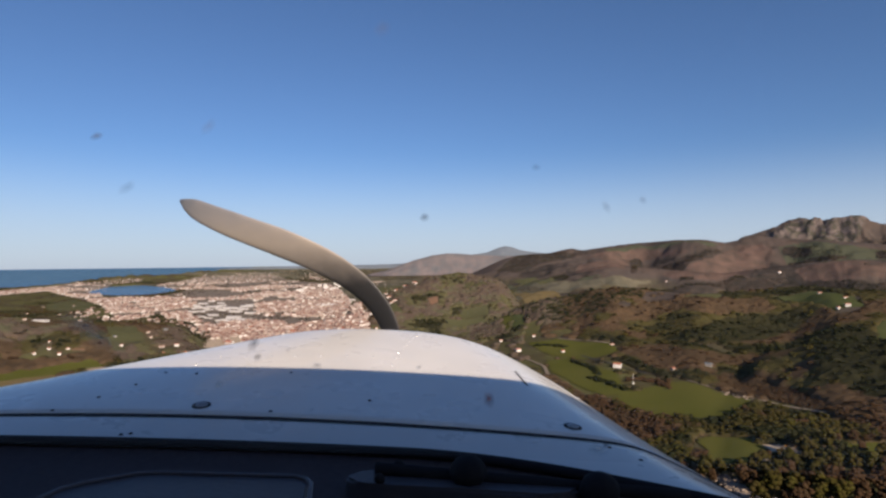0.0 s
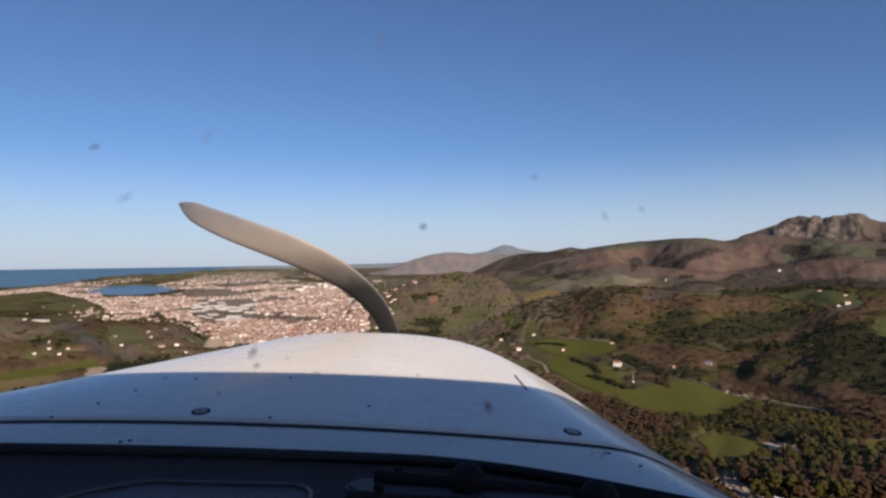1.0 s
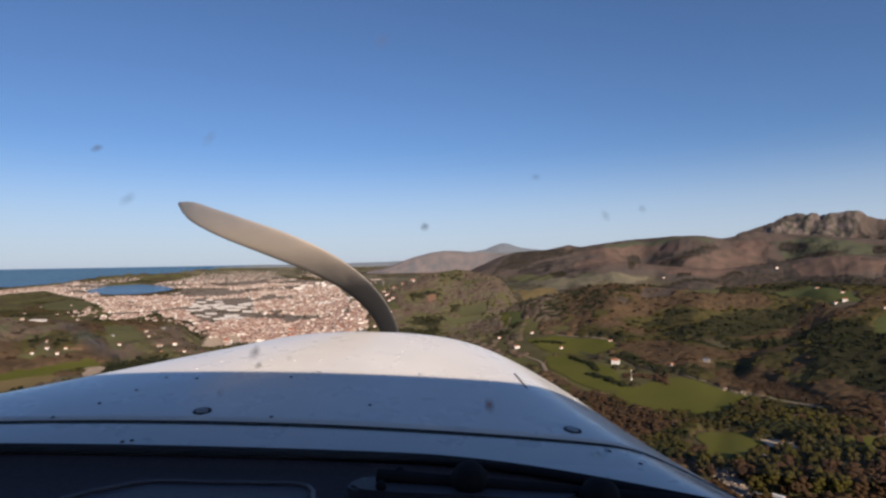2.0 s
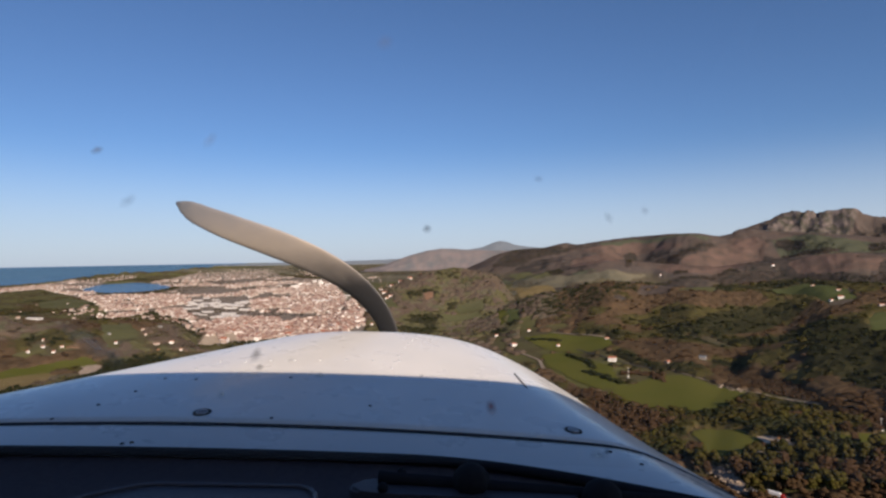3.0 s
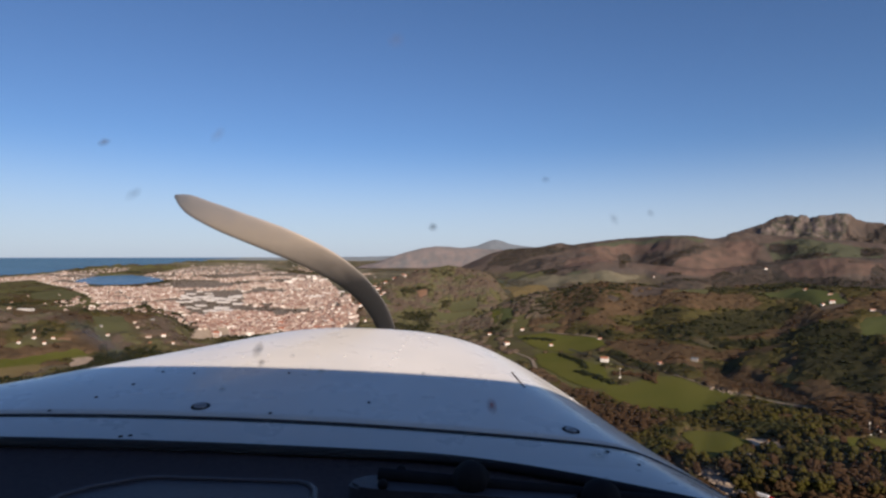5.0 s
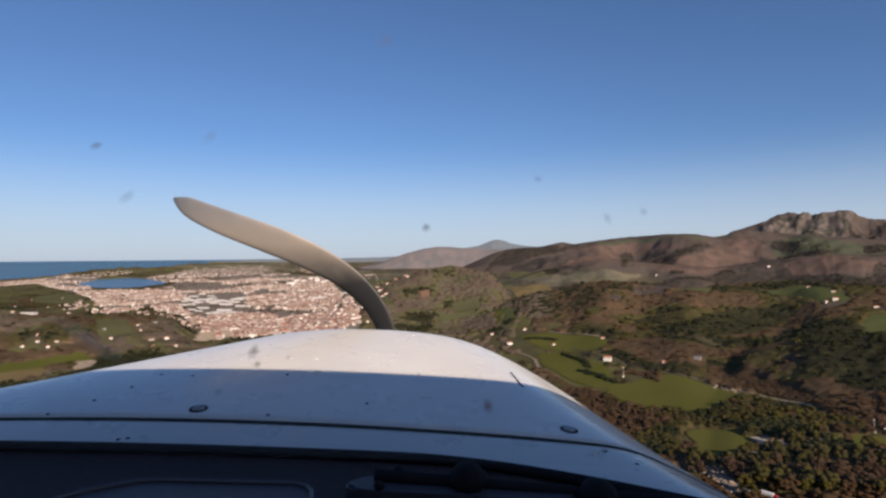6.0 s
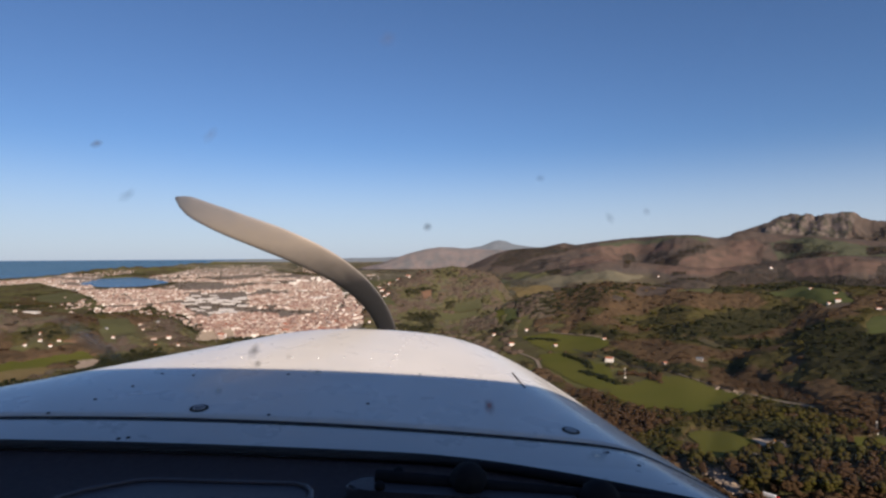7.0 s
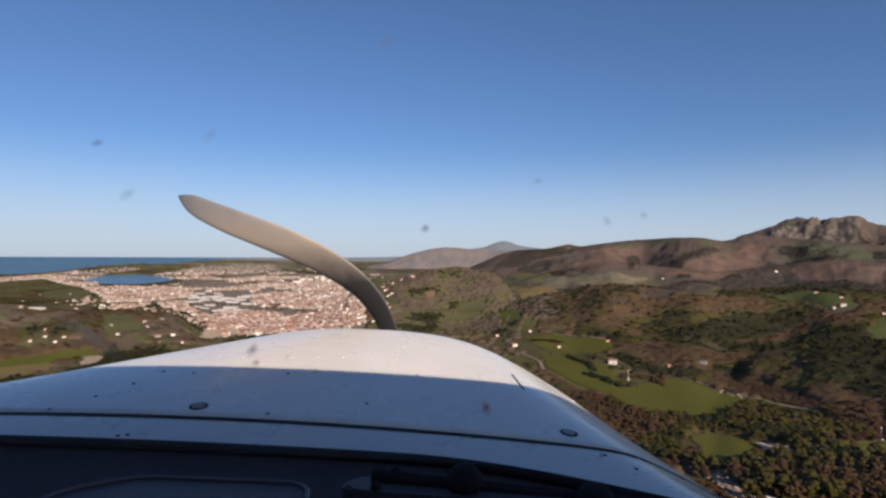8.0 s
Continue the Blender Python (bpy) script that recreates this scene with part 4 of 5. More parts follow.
def canopy(x, y, size, dark, green, pale, cell=3.0):
    """The roof of the woods: one lumpy sheet over the domes of all its trees, coming down to the ground at the edges."""
    rng = np.random.default_rng(77)
    x0, y0 = x.min() - 20, y.min() - 20
    nx, ny = int((x.max() + 20 - x0) / cell), int((y.max() + 20 - y0) / cell)
    top, owner = np.zeros(nx * ny), np.full(nx * ny, -1)
    tall = np.clip(size, 5, 13) * rng.uniform(0.34, 0.52, len(x))
    reach = 0.60 * size
    i, j = ((x - x0) / cell).astype(int), ((y - y0) / cell).astype(int)
    for di in range(-3, 4):
        for dj in range(-3, 4):
            px, py = (i + di) * cell + x0, (j + dj) * cell + y0
            d = np.hypot(px - x, py - y) / reach
            h = tall * (1 - 0.5 * d * d)
            at = (i + di) * ny + j + dj
            ok = d < 1.1
            k = np.flatnonzero(ok)[np.argsort(h[ok], kind="stable")]
            k = k[h[k] > top[at[k]]]
            top[at[k]], owner[at[k]] = h[k], k
    full = (owner >= 0).reshape(nx, ny)
    quads = grid_faces(nx, ny).reshape(nx - 1, ny - 1, 4)
    wanted = (full[:-1, :-1].astype(int) + full[1:, :-1] + full[:-1, 1:] + full[1:, 1:]) >= 2
    quads = quads[wanted]
    used, quads = np.unique(quads, return_inverse=True)
    quads = quads.reshape(-1, 4)[:, ::-1]
    gx, gy = used // ny * cell + x0, used % ny * cell + y0
    gx, gy = gx + rng.uniform(-0.9, 0.9, len(gx)), gy + rng.uniform(-0.9, 0.9, len(gy))
    own, rise = owner[used], top[used]
    z = height(gx, gy) + np.where(own >= 0, rise * rng.uniform(0.90, 1.06, len(gx)), -0.4)
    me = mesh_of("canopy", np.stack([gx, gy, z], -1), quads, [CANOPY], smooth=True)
    near = np.where(own >= 0, own, 0)
    for name, v in (("tint", rng.random(len(x))), ("dark", dark), ("green", green), ("pale", pale)):
        me.attributes.new(name, "FLOAT", "POINT").data.foreach_set("value", np.asarray(v, np.float32)[near])
    tagged(new("woods", me), "closed canopy of brown and green spring woods", "woods", kind="stuff")


def NEAR_TREES(x, y):
    """Where the trees stand as single things."""
    return inside(x, y, GROVE)


GROVE = [(206, 538), (266, 582), (448, 620), (349, 454), (216, 454)]


def tree(seed, tall, leaf):
    rng = random.Random(seed)
    top = new("tree")
    bm = bmesh.new()
    bmesh.ops.create_cone(bm, cap_ends=True, segments=7, radius1=0.35, radius2=0.12, depth=tall * 0.7, matrix=Matrix.Translation((0, 0, tall * 0.33)))
    for i in range(5):
        a, lean = rng.uniform(0, 6.28), rng.uniform(0.5, 0.9)
        m = Matrix.Translation((0, 0, tall * rng.uniform(0.25, 0.5))) @ Matrix.Rotation(a, 4, "Z") @ Matrix.Rotation(lean, 4, "Y") @ Matrix.Translation((0, 0, tall * 0.17))
        bmesh.ops.create_cone(bm, cap_ends=False, segments=5, radius1=0.13, radius2=0.03, depth=tall * 0.34, matrix=m)
    part("trunk", bm, BARK, top)
    vs, fs, n = [], [], 0
    for i in range(26):
        v, f = blob(1, seed * 77 + i, 0.38, rng.uniform(0.6, 0.95))
        a, h = rng.uniform(0, 6.28), rng.uniform(0.2, 1.0)
        d = tall * 0.36 * math.sin(math.pi * (0.12 + 0.8 * h)) * rng.uniform(0.35, 1.0)
        v = v * tall * rng.uniform(0.09, 0.17) + [d * math.cos(a), d * math.sin(a), tall * (0.25 + 0.72 * h)]
        vs.append(v), fs.append(f + n)
        n += len(v)
    crown = new("crown", mesh_of("crown", np.concatenate(vs), np.concatenate(fs), [leaf], smooth=True))
    crown.parent = top
    return top


def grove():
    rng = random.Random(3)
    kinds = [(tree(i, 9 + (i * 37 % 4), leaf), label) for i, (leaf, label) in enumerate((
        (BROWN_LEAF, "bare brown tree on the slope"), (BROWN_LEAF, "bare brown tree on the slope"), (GREEN_LEAF, "spring green tree on the slope"),
        (GREEN_LEAF, "spring green tree on the slope"), (DARK_LEAF, "dark evergreen tree on the slope")))]
    x, y = np.array(GROVE).T
    many = np.random.default_rng(3).uniform((x.min(), y.min()), (x.max(), y.max()), (6000, 2))
    ok = inside(many[:, 0], many[:, 1], GROVE)
    for p in FIELDS:
        ok &= ~inside(many[:, 0], many[:, 1], p)
    spots = []
    for px, py in many[ok]:
        if len(spots) == 290:
            break
        if any((px - a) ** 2 + (py - b) ** 2 < 62 for a, b in spots):
            continue
        spots.append((px, py))
        w = float(fractal(px, py, 55, 2, 29)) + rng.uniform(-0.05, 0.05)
        k = 0 if w < 0.43 else 1 if w < 0.53 else 2 if w < 0.59 else 3 if w < 0.66 else 4
        proto, label = kinds[k]
        s = rng.uniform(0.8, 1.6)
        ob = copy_thing(proto, pose(px, py, float(height(px, py)) - 0.2, 0, 0, rng.uniform(0, 360)))
        ob.scale = (s, s, s * rng.uniform(0.9, 1.15))
        tagged(ob, label, "tree", "trees on the slope")
    for p, _ in kinds:
        for o in (*p.children_recursive, p):
            bpy.data.objects.remove(o)


grove()
woodland()


def hedge(line, wide, label, material, seed, small=5, large=9):
    rng = np.random.default_rng(seed)
    pts = np.concatenate([np.linspace(a, b, max(2, int(math.dist(a, b) / 3.0))) for a, b in zip(line, line[1:])])
    pts = np.repeat(pts, 2, 0) + rng.normal(0, wide, (2 * len(pts), 2))
    plant("hedge", label, pts[:, 0], pts[:, 1], rng.uniform(small, large, len(pts)), material, [clump(3 if large < 10 else 8, 1, 60 + i) for i in range(4)], seed)


hedge([(207, 1116), (225, 1032), (224, 980)], 1.5, "dark clipped hedge across the pasture", DARK_LEAF, 1)
hedge([(205, 961), (220, 931), (235, 875)], 3.5, "dark hedge trees across the pasture", DARK_LEAF, 2)
hedge([(162, 1286), (185, 1283), (216, 1254)], 3.0, "dark row of garden trees", DARK_LEAF, 3)
hedge([(193, 757), (211, 724), (243, 701), (285, 692)], 5.0, "dark bushy trees along the pasture's lower edge", DARK_LEAF, 6, 8, 13)
hedge([(296, 702), (323, 713), (359, 754), (386, 766)], 6.0, "bushy green trees at the pasture's corner", GREEN_LEAF, 7, 8, 14)
hedge([(315, 676), (323, 640), (348, 634)], 6.0, "bushy green trees beside the small field", GREEN_LEAF, 8, 9, 14)
hedge([(259, 932), (284, 944), (304, 925), (300, 888)], 4.0, "bare brown shrubs in the pasture", BROWN_LEAF, 4)


def mast(x, y, tall, label):
    top = new("mast")
    top.location = (x, y, float(height(x, y)))
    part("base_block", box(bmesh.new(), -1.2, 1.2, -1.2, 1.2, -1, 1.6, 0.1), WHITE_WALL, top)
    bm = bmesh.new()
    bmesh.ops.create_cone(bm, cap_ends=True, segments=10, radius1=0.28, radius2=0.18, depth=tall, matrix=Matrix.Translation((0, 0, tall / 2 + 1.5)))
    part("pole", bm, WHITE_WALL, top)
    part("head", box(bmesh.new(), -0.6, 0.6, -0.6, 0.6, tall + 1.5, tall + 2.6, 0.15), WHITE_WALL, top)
    tagged(top, label, "mast")


def rubble(polygon, n, label, seed):
    rng = np.random.default_rng(seed)
    pts = np.array(scatter(polygon, n, seed))
    plant("rubble", label, pts[:, 0], pts[:, 1], rng.uniform(1.2, 4.2, n), EARTH, [clump(2, 1, 80 + i) for i in range(5)], seed)


rubble([(215, 533), (229, 529), (228, 503), (220, 465), (208, 464), (213, 501)], 240, "pale broken boulders on the cutting above the road", 51)
def brush(polygon, n, label, seed):
    rng = np.random.default_rng(seed)
    pts = np.array(scatter(polygon, n, seed))
    plant("brush", label, pts[:, 0], pts[:, 1], rng.uniform(2.0, 4.5, n), BROWN_LEAF, [clump(2, 1, 90 + i) for i in range(5)], seed, 0.8)


brush([(388, 975), (433, 927), (452, 821), (443, 726), (425, 723), (406, 791), (384, 870)], 1500, "low brown leafless brush on the slope", 71)
rubble([(368, 874), (376, 851), (388, 799), (375, 788), (360, 838)], 50, "pale stones beside the gravel track", 52)
mast(260, 919, 12, "white pole mast standing in the pasture")
mast(426, 619, 10, "pale pole mast among the trees")


def site_digger(x, y, turn):
    top = new("excavator")
    top.matrix_world = pose(x, y, float(height(x, y)) + 1.0, 0, 0, turn)
    for s in (-1.6, 1.6):
        part("track", box(bmesh.new(), -3, 3, s - 0.5, s + 0.5, 0, 1.1, 0.3), GLASS_DARK, top)
    part("body", box(bmesh.new(), -3, 2, -1.6, 1.6, 1.2, 3.2, 0.2), ORANGE, top)
    part("cab", box(bmesh.new(), 0.4, 2.2, -1.5, 0.2, 3.0, 4.6, 0.2), ORANGE, top)
    bm = bmesh.new()
    box(bm, -0.4, 0.4, -0.4, 0.4, 0, 6, 0.1)
    bmesh.ops.transform(bm, matrix=pose(2, 0.6, 2.4, 0, 55, 0), verts=bm.verts)
    part("boom", bm, ORANGE, top)
    bm = bmesh.new()
    box(bm, -0.3, 0.3, -0.3, 0.3, 0, 4.5, 0.1)
    bmesh.ops.transform(bm, matrix=pose(6.8, 0.6, 5.8, 0, 160, 0), verts=bm.verts)
    part("dipper", bm, ORANGE, top)
    part("bucket", box(bmesh.new(), 7.6, 9.2, -0.2, 1.4, 0.6, 2.0, 0.3), ORANGE, top)
    tagged(top, "orange excavator on the bare earth building site", "excavator")


site_digger(297, 576, 20)


# ---- traffic on the main road ----
def wheel(x, y, radius, parent):
    bm = bmesh.new()
    bmesh.ops.create_cone(bm, cap_ends=True, segments=14, radius1=radius, radius2=radius, depth=0.28, matrix=pose(x, y, radius, 90, 0, 0))
    part("wheel", bm, GLASS_DARK, parent)


def car(paint):
    top = new("car")
    part("body", box(bmesh.new(), -2.1, 2.1, -0.88, 0.88, 0.3, 0.85, 0.16), paint, top)
    bm = box(bmesh.new(), -1.3, 1.0, -0.78, 0.78, 0.8, 1.42, 0.1)
    for v in bm.verts:
        if v.co.z > 1.2:
            v.co.x *= 0.72
    part("cabin", bm, GLASS_DARK, top)
    part("roof", box(bmesh.new(), -0.9, 0.7, -0.7, 0.7, 1.4, 1.46, 0.02), paint, top)
    for x in (-1.3, 1.3):
        for y in (-0.8, 0.8):
            wheel(x, y, 0.32, top)
    for y in (-0.6, 0.6):
        part("headlight", box(bmesh.new(), 2.05, 2.14, y - 0.18, y + 0.18, 0.58, 0.72, 0.02), RIVET_WHITE, top)
    return top


def truck(paint):
    top = new("truck")
    part("trailer", box(bmesh.new(), -6, 3.2, -1.25, 1.25, 1.1, 3.9, 0.08), paint, top)
    part("chassis", box(bmesh.new(), -6, 6, -0.9, 0.9, 0.6, 1.05, 0.05), GLASS_DARK, top)
    part("cab", box(bmesh.new(), 3.6, 6.0, -1.2, 1.2, 0.8, 3.3, 0.2), RED_PAINT, top)
    part("windscreen", box(bmesh.new(), 5.9, 6.05, -1.0, 1.0, 2.0, 2.9, 0.04), GLASS_DARK, top)
    for x in (-5, -3.8, 4.6):
        for y in (-1.1, 1.1):
            wheel(x, y, 0.5, top)
    return top


RIVET_WHITE = plain_material("lamp_glass", (0.7, 0.7, 0.7), (0.8, 0.8, 0.8), 2.0, 0.2)
RED_PAINT = plain_material("red_vehicle_paint", (0.42, 0.04, 0.03), (0.36, 0.03, 0.025), 2.0, 0.35)
WHITE_PAINT = plain_material("white_vehicle_paint", (0.75, 0.75, 0.74), (0.68, 0.68, 0.67), 2.0, 0.35)
for make, x, y, label in ((truck(WHITE_PAINT), 234, 453, "white truck with a red cab on the road"), (car(WHITE_PAINT), 226, 467, "white car on the road"), (car(WHITE_PAINT), 242, 430, "white car on the road"), (car(GLASS_DARK), 247, 410, "dark car on the road")):
    make.matrix_world = pose(x, y, float(height(x, y)) + 1.4, 0, 0, -52)
    tagged(make, label, "truck" if "truck" in label else "car", "traffic on the road")


# ---- the aircraft that carries the camera ----
SIZE = 0.8
AIRFRAME = aim(-0.4575, 0.7466, -0.043) @ pose(0, 0, 0, 0, 0, -1.8) @ pose(0, 0, 0, -1.06, 0, 0) @ pose(0, 0, 0, -90, 0, 0)


def paint_material(name="white_aircraft_paint", shade_tone=1.0):
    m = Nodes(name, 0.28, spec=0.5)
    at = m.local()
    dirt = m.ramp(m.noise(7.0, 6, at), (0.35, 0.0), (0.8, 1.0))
    m.put("Base Color", m.mix(dirt, tuple(v * shade_tone for v in (0.755, 0.725, 0.655)), tuple(v * shade_tone for v in (0.67, 0.645, 0.585))))
    m.put("Roughness", m.ramp(m.noise(18.0, 5, at), (0.3, 0.24), (0.7, 0.36)))
    m.bump(m.noise(26.0, 3, at), 0.04, 0.004)
    m.put("Coat Weight", 0.18), m.put("Coat Roughness", 0.06)
    return m.mat


def trim_material(name, a, b, rough, scale=60.0, relief=0.3):
    m = Nodes(name, rough, spec=0.1 if rough > 0.8 else 0.3)
    n = m.noise(scale, 4, m.local())
    m.put("Base Color", m.mix(n, a, b))
    m.bump(n, relief, 0.002)
    return m.mat


PAINT = paint_material()
# the same white paint, darkened to give the deck the shade under the cabin
DECK_PAINT = paint_material("shaded_deck_paint", 0.84)
RUBBER = trim_material("black_rubber", (0.016, 0.016, 0.018), (0.028, 0.027, 0.029), 0.85)
VINYL = trim_material("black_grained_vinyl", (0.120, 0.098, 0.100), (0.170, 0.138, 0.140), 0.8, 160.0)
GREY_PLASTIC = trim_material("dark_grey_plastic", (0.060, 0.056, 0.062), (0.082, 0.076, 0.084), 0.55, 120.0)
RIM_PLASTIC = trim_material("paler_grey_plastic", (0.105, 0.098, 0.102), (0.14, 0.13, 0.14), 0.5, 120.0)
STEEL = plain_material("worn_steel", (0.26, 0.27, 0.28), (0.38, 0.39, 0.40), 40.0, 0.4, 0.5, 0.8)
RIVET = plain_material("bare_rivet", (0.75, 0.74, 0.72), (0.85, 0.84, 0.82), 40.0, 0.25, 0.5, 0.6)


def blade_material():
    """Dark root, pale glint band and greyer tip: light and shade painted along the blade."""
    m = Nodes("shaded_blade_paint", 0.4, spec=0.4)
    at = m.local()
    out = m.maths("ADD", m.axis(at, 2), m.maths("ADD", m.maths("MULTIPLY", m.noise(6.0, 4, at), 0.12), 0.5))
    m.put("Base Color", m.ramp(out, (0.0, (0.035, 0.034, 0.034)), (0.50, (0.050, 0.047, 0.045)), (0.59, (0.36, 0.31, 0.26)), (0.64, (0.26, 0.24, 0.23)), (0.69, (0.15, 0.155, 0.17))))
    return m.mat


BLADE = blade_material()
LINING = plain_material("dark_cabin_lining", (0.02, 0.02, 0.022), (0.035, 0.035, 0.038), 8.0, 0.9)

plane = tagged(new("aircraft"), "light aircraft with a white engine cowling and dark cockpit coaming", "aircraft")
plane.matrix_world = AIRFRAME


NOSE = 1.5139


def soft_corner(t):
    return t if t > 30 else math.log1p(math.exp(t))


def hull(station, angle):
    """A point of the nose's skin, station metres ahead at model size, angle -1 to 1 from side to side:
    a gently crowned top, a rounded shoulder, a sloping flank and an upright side."""
    s = (station - 0.95) / (NOSE - 0.95)
    mid, top = -0.3722 + 0.1897 * s, -0.2587 + 0.0800 * s + 0.0154 * s * (1 - s)
    wide = 0.685 - 0.4112 * math.copysign(abs(s) ** 1.0612, s)
    crown, round_ = 0.0587 + 0.1535 * s, 0.0224 + 0.0303 * s
    if s > 1:
        e = (station - NOSE) / 0.16
        top, wide = top - 0.12 * e * e, wide * math.sqrt(max(0.05, 1 - 0.7 * e * e))
    a = abs(angle)
    d = min(a / 0.85, 1.0) * (wide + 0.22)
    drop = crown * d * d + 0.401 * round_ * (soft_corner((d - wide) / round_) - soft_corner(-wide / round_)) + max(0.0, a - 0.85) / 0.15 * 0.3
    return Vector((mid + math.copysign(d, angle), station, top - drop)) * SIZE


def hull_at(x, station):
    """The skin's point over x (model size) at a station."""
    lo, hi = -0.85, 0.85
    for _ in range(40):
        m = (lo + hi) / 2
        lo, hi = (m, hi) if hull(station, m).x < x * SIZE else (lo, m)
    return hull(station, (lo + hi) / 2)


def shell(grid, thick=0.003):
    """A sheet of some thickness over a grid of points."""
    bm = bmesh.new()
    layers = [[[bm.verts.new(p - Vector((0, 0, d))) for p in row] for row in grid] for d in (0, thick)]
    for rows in layers:
        for p, q in zip(rows, rows[1:]):
            for i in range(len(p) - 1):
                bm.faces.new((p[i], p[i + 1], q[i + 1], q[i]))
    up, low = layers
    for e in (0, -1):
        for i in range(len(up[0]) - 1):
            bm.faces.new((up[e][i], up[e][i + 1], low[e][i + 1], low[e][i]))
    return bm


def skin(stations):
    return shell([[hull(s, a) for a in np.linspace(-1, 1, 201)] for s in stations])


def sill(x):
    return 0.855 - 0.035 * (max(0.0, x + 0.05) / 0.23) ** 2


cowling = part("cowling", skin(list(np.linspace(0.957, NOSE, 30)) + list(np.linspace(NOSE + 0.015, NOSE + 0.15, 8))), PAINT, plane, "white painted engine cowling, sunlit ahead of the wing's shadow", True)
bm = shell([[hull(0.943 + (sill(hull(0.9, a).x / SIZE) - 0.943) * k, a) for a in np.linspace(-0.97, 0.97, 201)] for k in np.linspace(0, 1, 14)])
deck = part("scuttle_deck", bm, DECK_PAINT, plane, "white painted deck between cowling and windscreen, shade in its colour", True)
def tube(points, radius, segments=8, squash=1.0):
    bm = bmesh.new()
    rows = []
    for i, p in enumerate(points):
        d = (points[min(i + 1, len(points) - 1)] - points[max(i - 1, 0)]).normalized()
        side = d.cross(Vector((0, 0, 1))).normalized()
        up = side.cross(d)
        rows.append([bm.verts.new(p + radius * (math.cos(a) * side + squash * math.sin(a) * up)) for a in np.linspace(0, 2 * math.pi, segments, endpoint=False)])
    for p, q in zip(rows, rows[1:]):
        for i in range(segments):
            bm.faces.new((p[i], p[(i + 1) % segments], q[(i + 1) % segments], q[i]))
    bm.faces.new(rows[0]), bm.faces.new(rows[-1])
    return bm


part("joint_gasket", tube([hull(0.95, a) - Vector((0, 0, 0.0018)) for a in np.linspace(-0.985, 0.985, 161)], 0.0075, 8, 0.35), RUBBER, plane, "black gasket in the cowling joint", True)
SILL = [hull_at(x, sill(x)) for x in np.linspace(-1.0, 0.36, 90)]
part("windscreen_seal", tube([p + Vector((0, 0, 0.001)) for p in SILL], 0.008, 8, 0.7), RUBBER, plane, "thick black rubber windscreen seal", True)

# coaming behind the windscreen
bm = bmesh.new()
rows = []
for k in np.linspace(0, 1, 16):
    rows.append([bm.verts.new((p.x * (1 - 0.0 * k), p.y + 0.006 - k * 0.52, p.z - 0.002 - 0.012 * min(1, k * 12) - 0.03 * k * k)) for p in SILL])
for p, q in zip(rows, rows[1:]):
    for i in range(len(p) - 1):
        bm.faces.new((p[i], p[i + 1], q[i + 1], q[i]))
bmesh.ops.solidify(bm, geom=bm.faces[:], thickness=0.01)
part("coaming", bm, VINYL, plane, "black grained vinyl coaming above the panel", True)


def prism(outline, z0, z1, bevel):
    bm = bmesh.new()
    a, b = [bm.verts.new((x * SIZE, y * SIZE, z0 * SIZE)) for x, y in outline], [bm.verts.new((x * SIZE, y * SIZE, z1 * SIZE)) for x, y in outline]
    bm.faces.new(a)
    lid = bm.faces.new(b)
    n = len(outline)
    for i in range(n):
        bm.faces.new((a[i], a[(i + 1) % n], b[(i + 1) % n], b[i]))
    bmesh.ops.bevel(bm, geom=list(lid.edges), offset=bevel, segments=3, affect="EDGES", clamp_overlap=True)
    return bm


part("instrument_hood", prism([(-0.42, 0.50), (-0.10, 0.50), (-0.135, 0.695), (-0.155, 0.715), (-0.33, 0.715), (-0.40, 0.66)], -0.32, -0.268, 0.006), GREY_PLASTIC, plane, "dark grey instrument hood on the coaming")
# a thin paler line along the hood's edge
part("hood_rim", tube([Vector((x, y, -0.2665)) * SIZE for x, y in ((-0.42, 0.50), (-0.40, 0.655), (-0.385, 0.677), (-0.345, 0.708), (-0.325, 0.714), (-0.16, 0.714), (-0.145, 0.706), (-0.136, 0.692), (-0.10, 0.50))], 0.0022), RIM_PLASTIC, plane, "paler rim of the hood", True)
oval = [(-0.02 + 0.085 * math.copysign(abs(math.cos(a)) ** 0.8, math.cos(a)) + (0.11 if math.cos(a) > 0 else 0), 0.742 + 0.028 * math.sin(a) - (0.016 if math.cos(a) > 0 else 0)) for a in np.linspace(0, 2 * math.pi, 36, endpoint=False)]
bracket = part("bracket_plate", prism(oval, -0.30, -0.274, 0.003), GREY_PLASTIC, plane, "dark grey oval bracket plate")
part("slide_rod", tube([Vector((x, 0.752 - 0.10 * (x + 0.07) ** 1.0, -0.268 - 0.03 * (x + 0.07))) * SIZE for x in np.linspace(-0.07, 0.30, 12)], 0.0065), RUBBER, plane, "black slide rod on the bracket", True)


def knob(x, y, z, radius):
    bm = bmesh.new()
    bmesh.ops.create_uvsphere(bm, u_segments=24, v_segments=12, radius=radius)
    for v in bm.verts:
        a = math.atan2(v.co.y, v.co.x)
        k = 1 + 0.05 * (1 if math.cos(8 * a) > 0 else -1) * (abs(v.co.z) < radius * 0.7)
        v.co.x, v.co.y, v.co.z = v.co.x * k, v.co.y * k, v.co.z * 0.95
    bmesh.ops.translate(bm, verts=bm.verts, vec=Vector((x, y, z)) * SIZE)
    return part("knob", bm, RUBBER, plane, "black ribbed clamp knob", True)


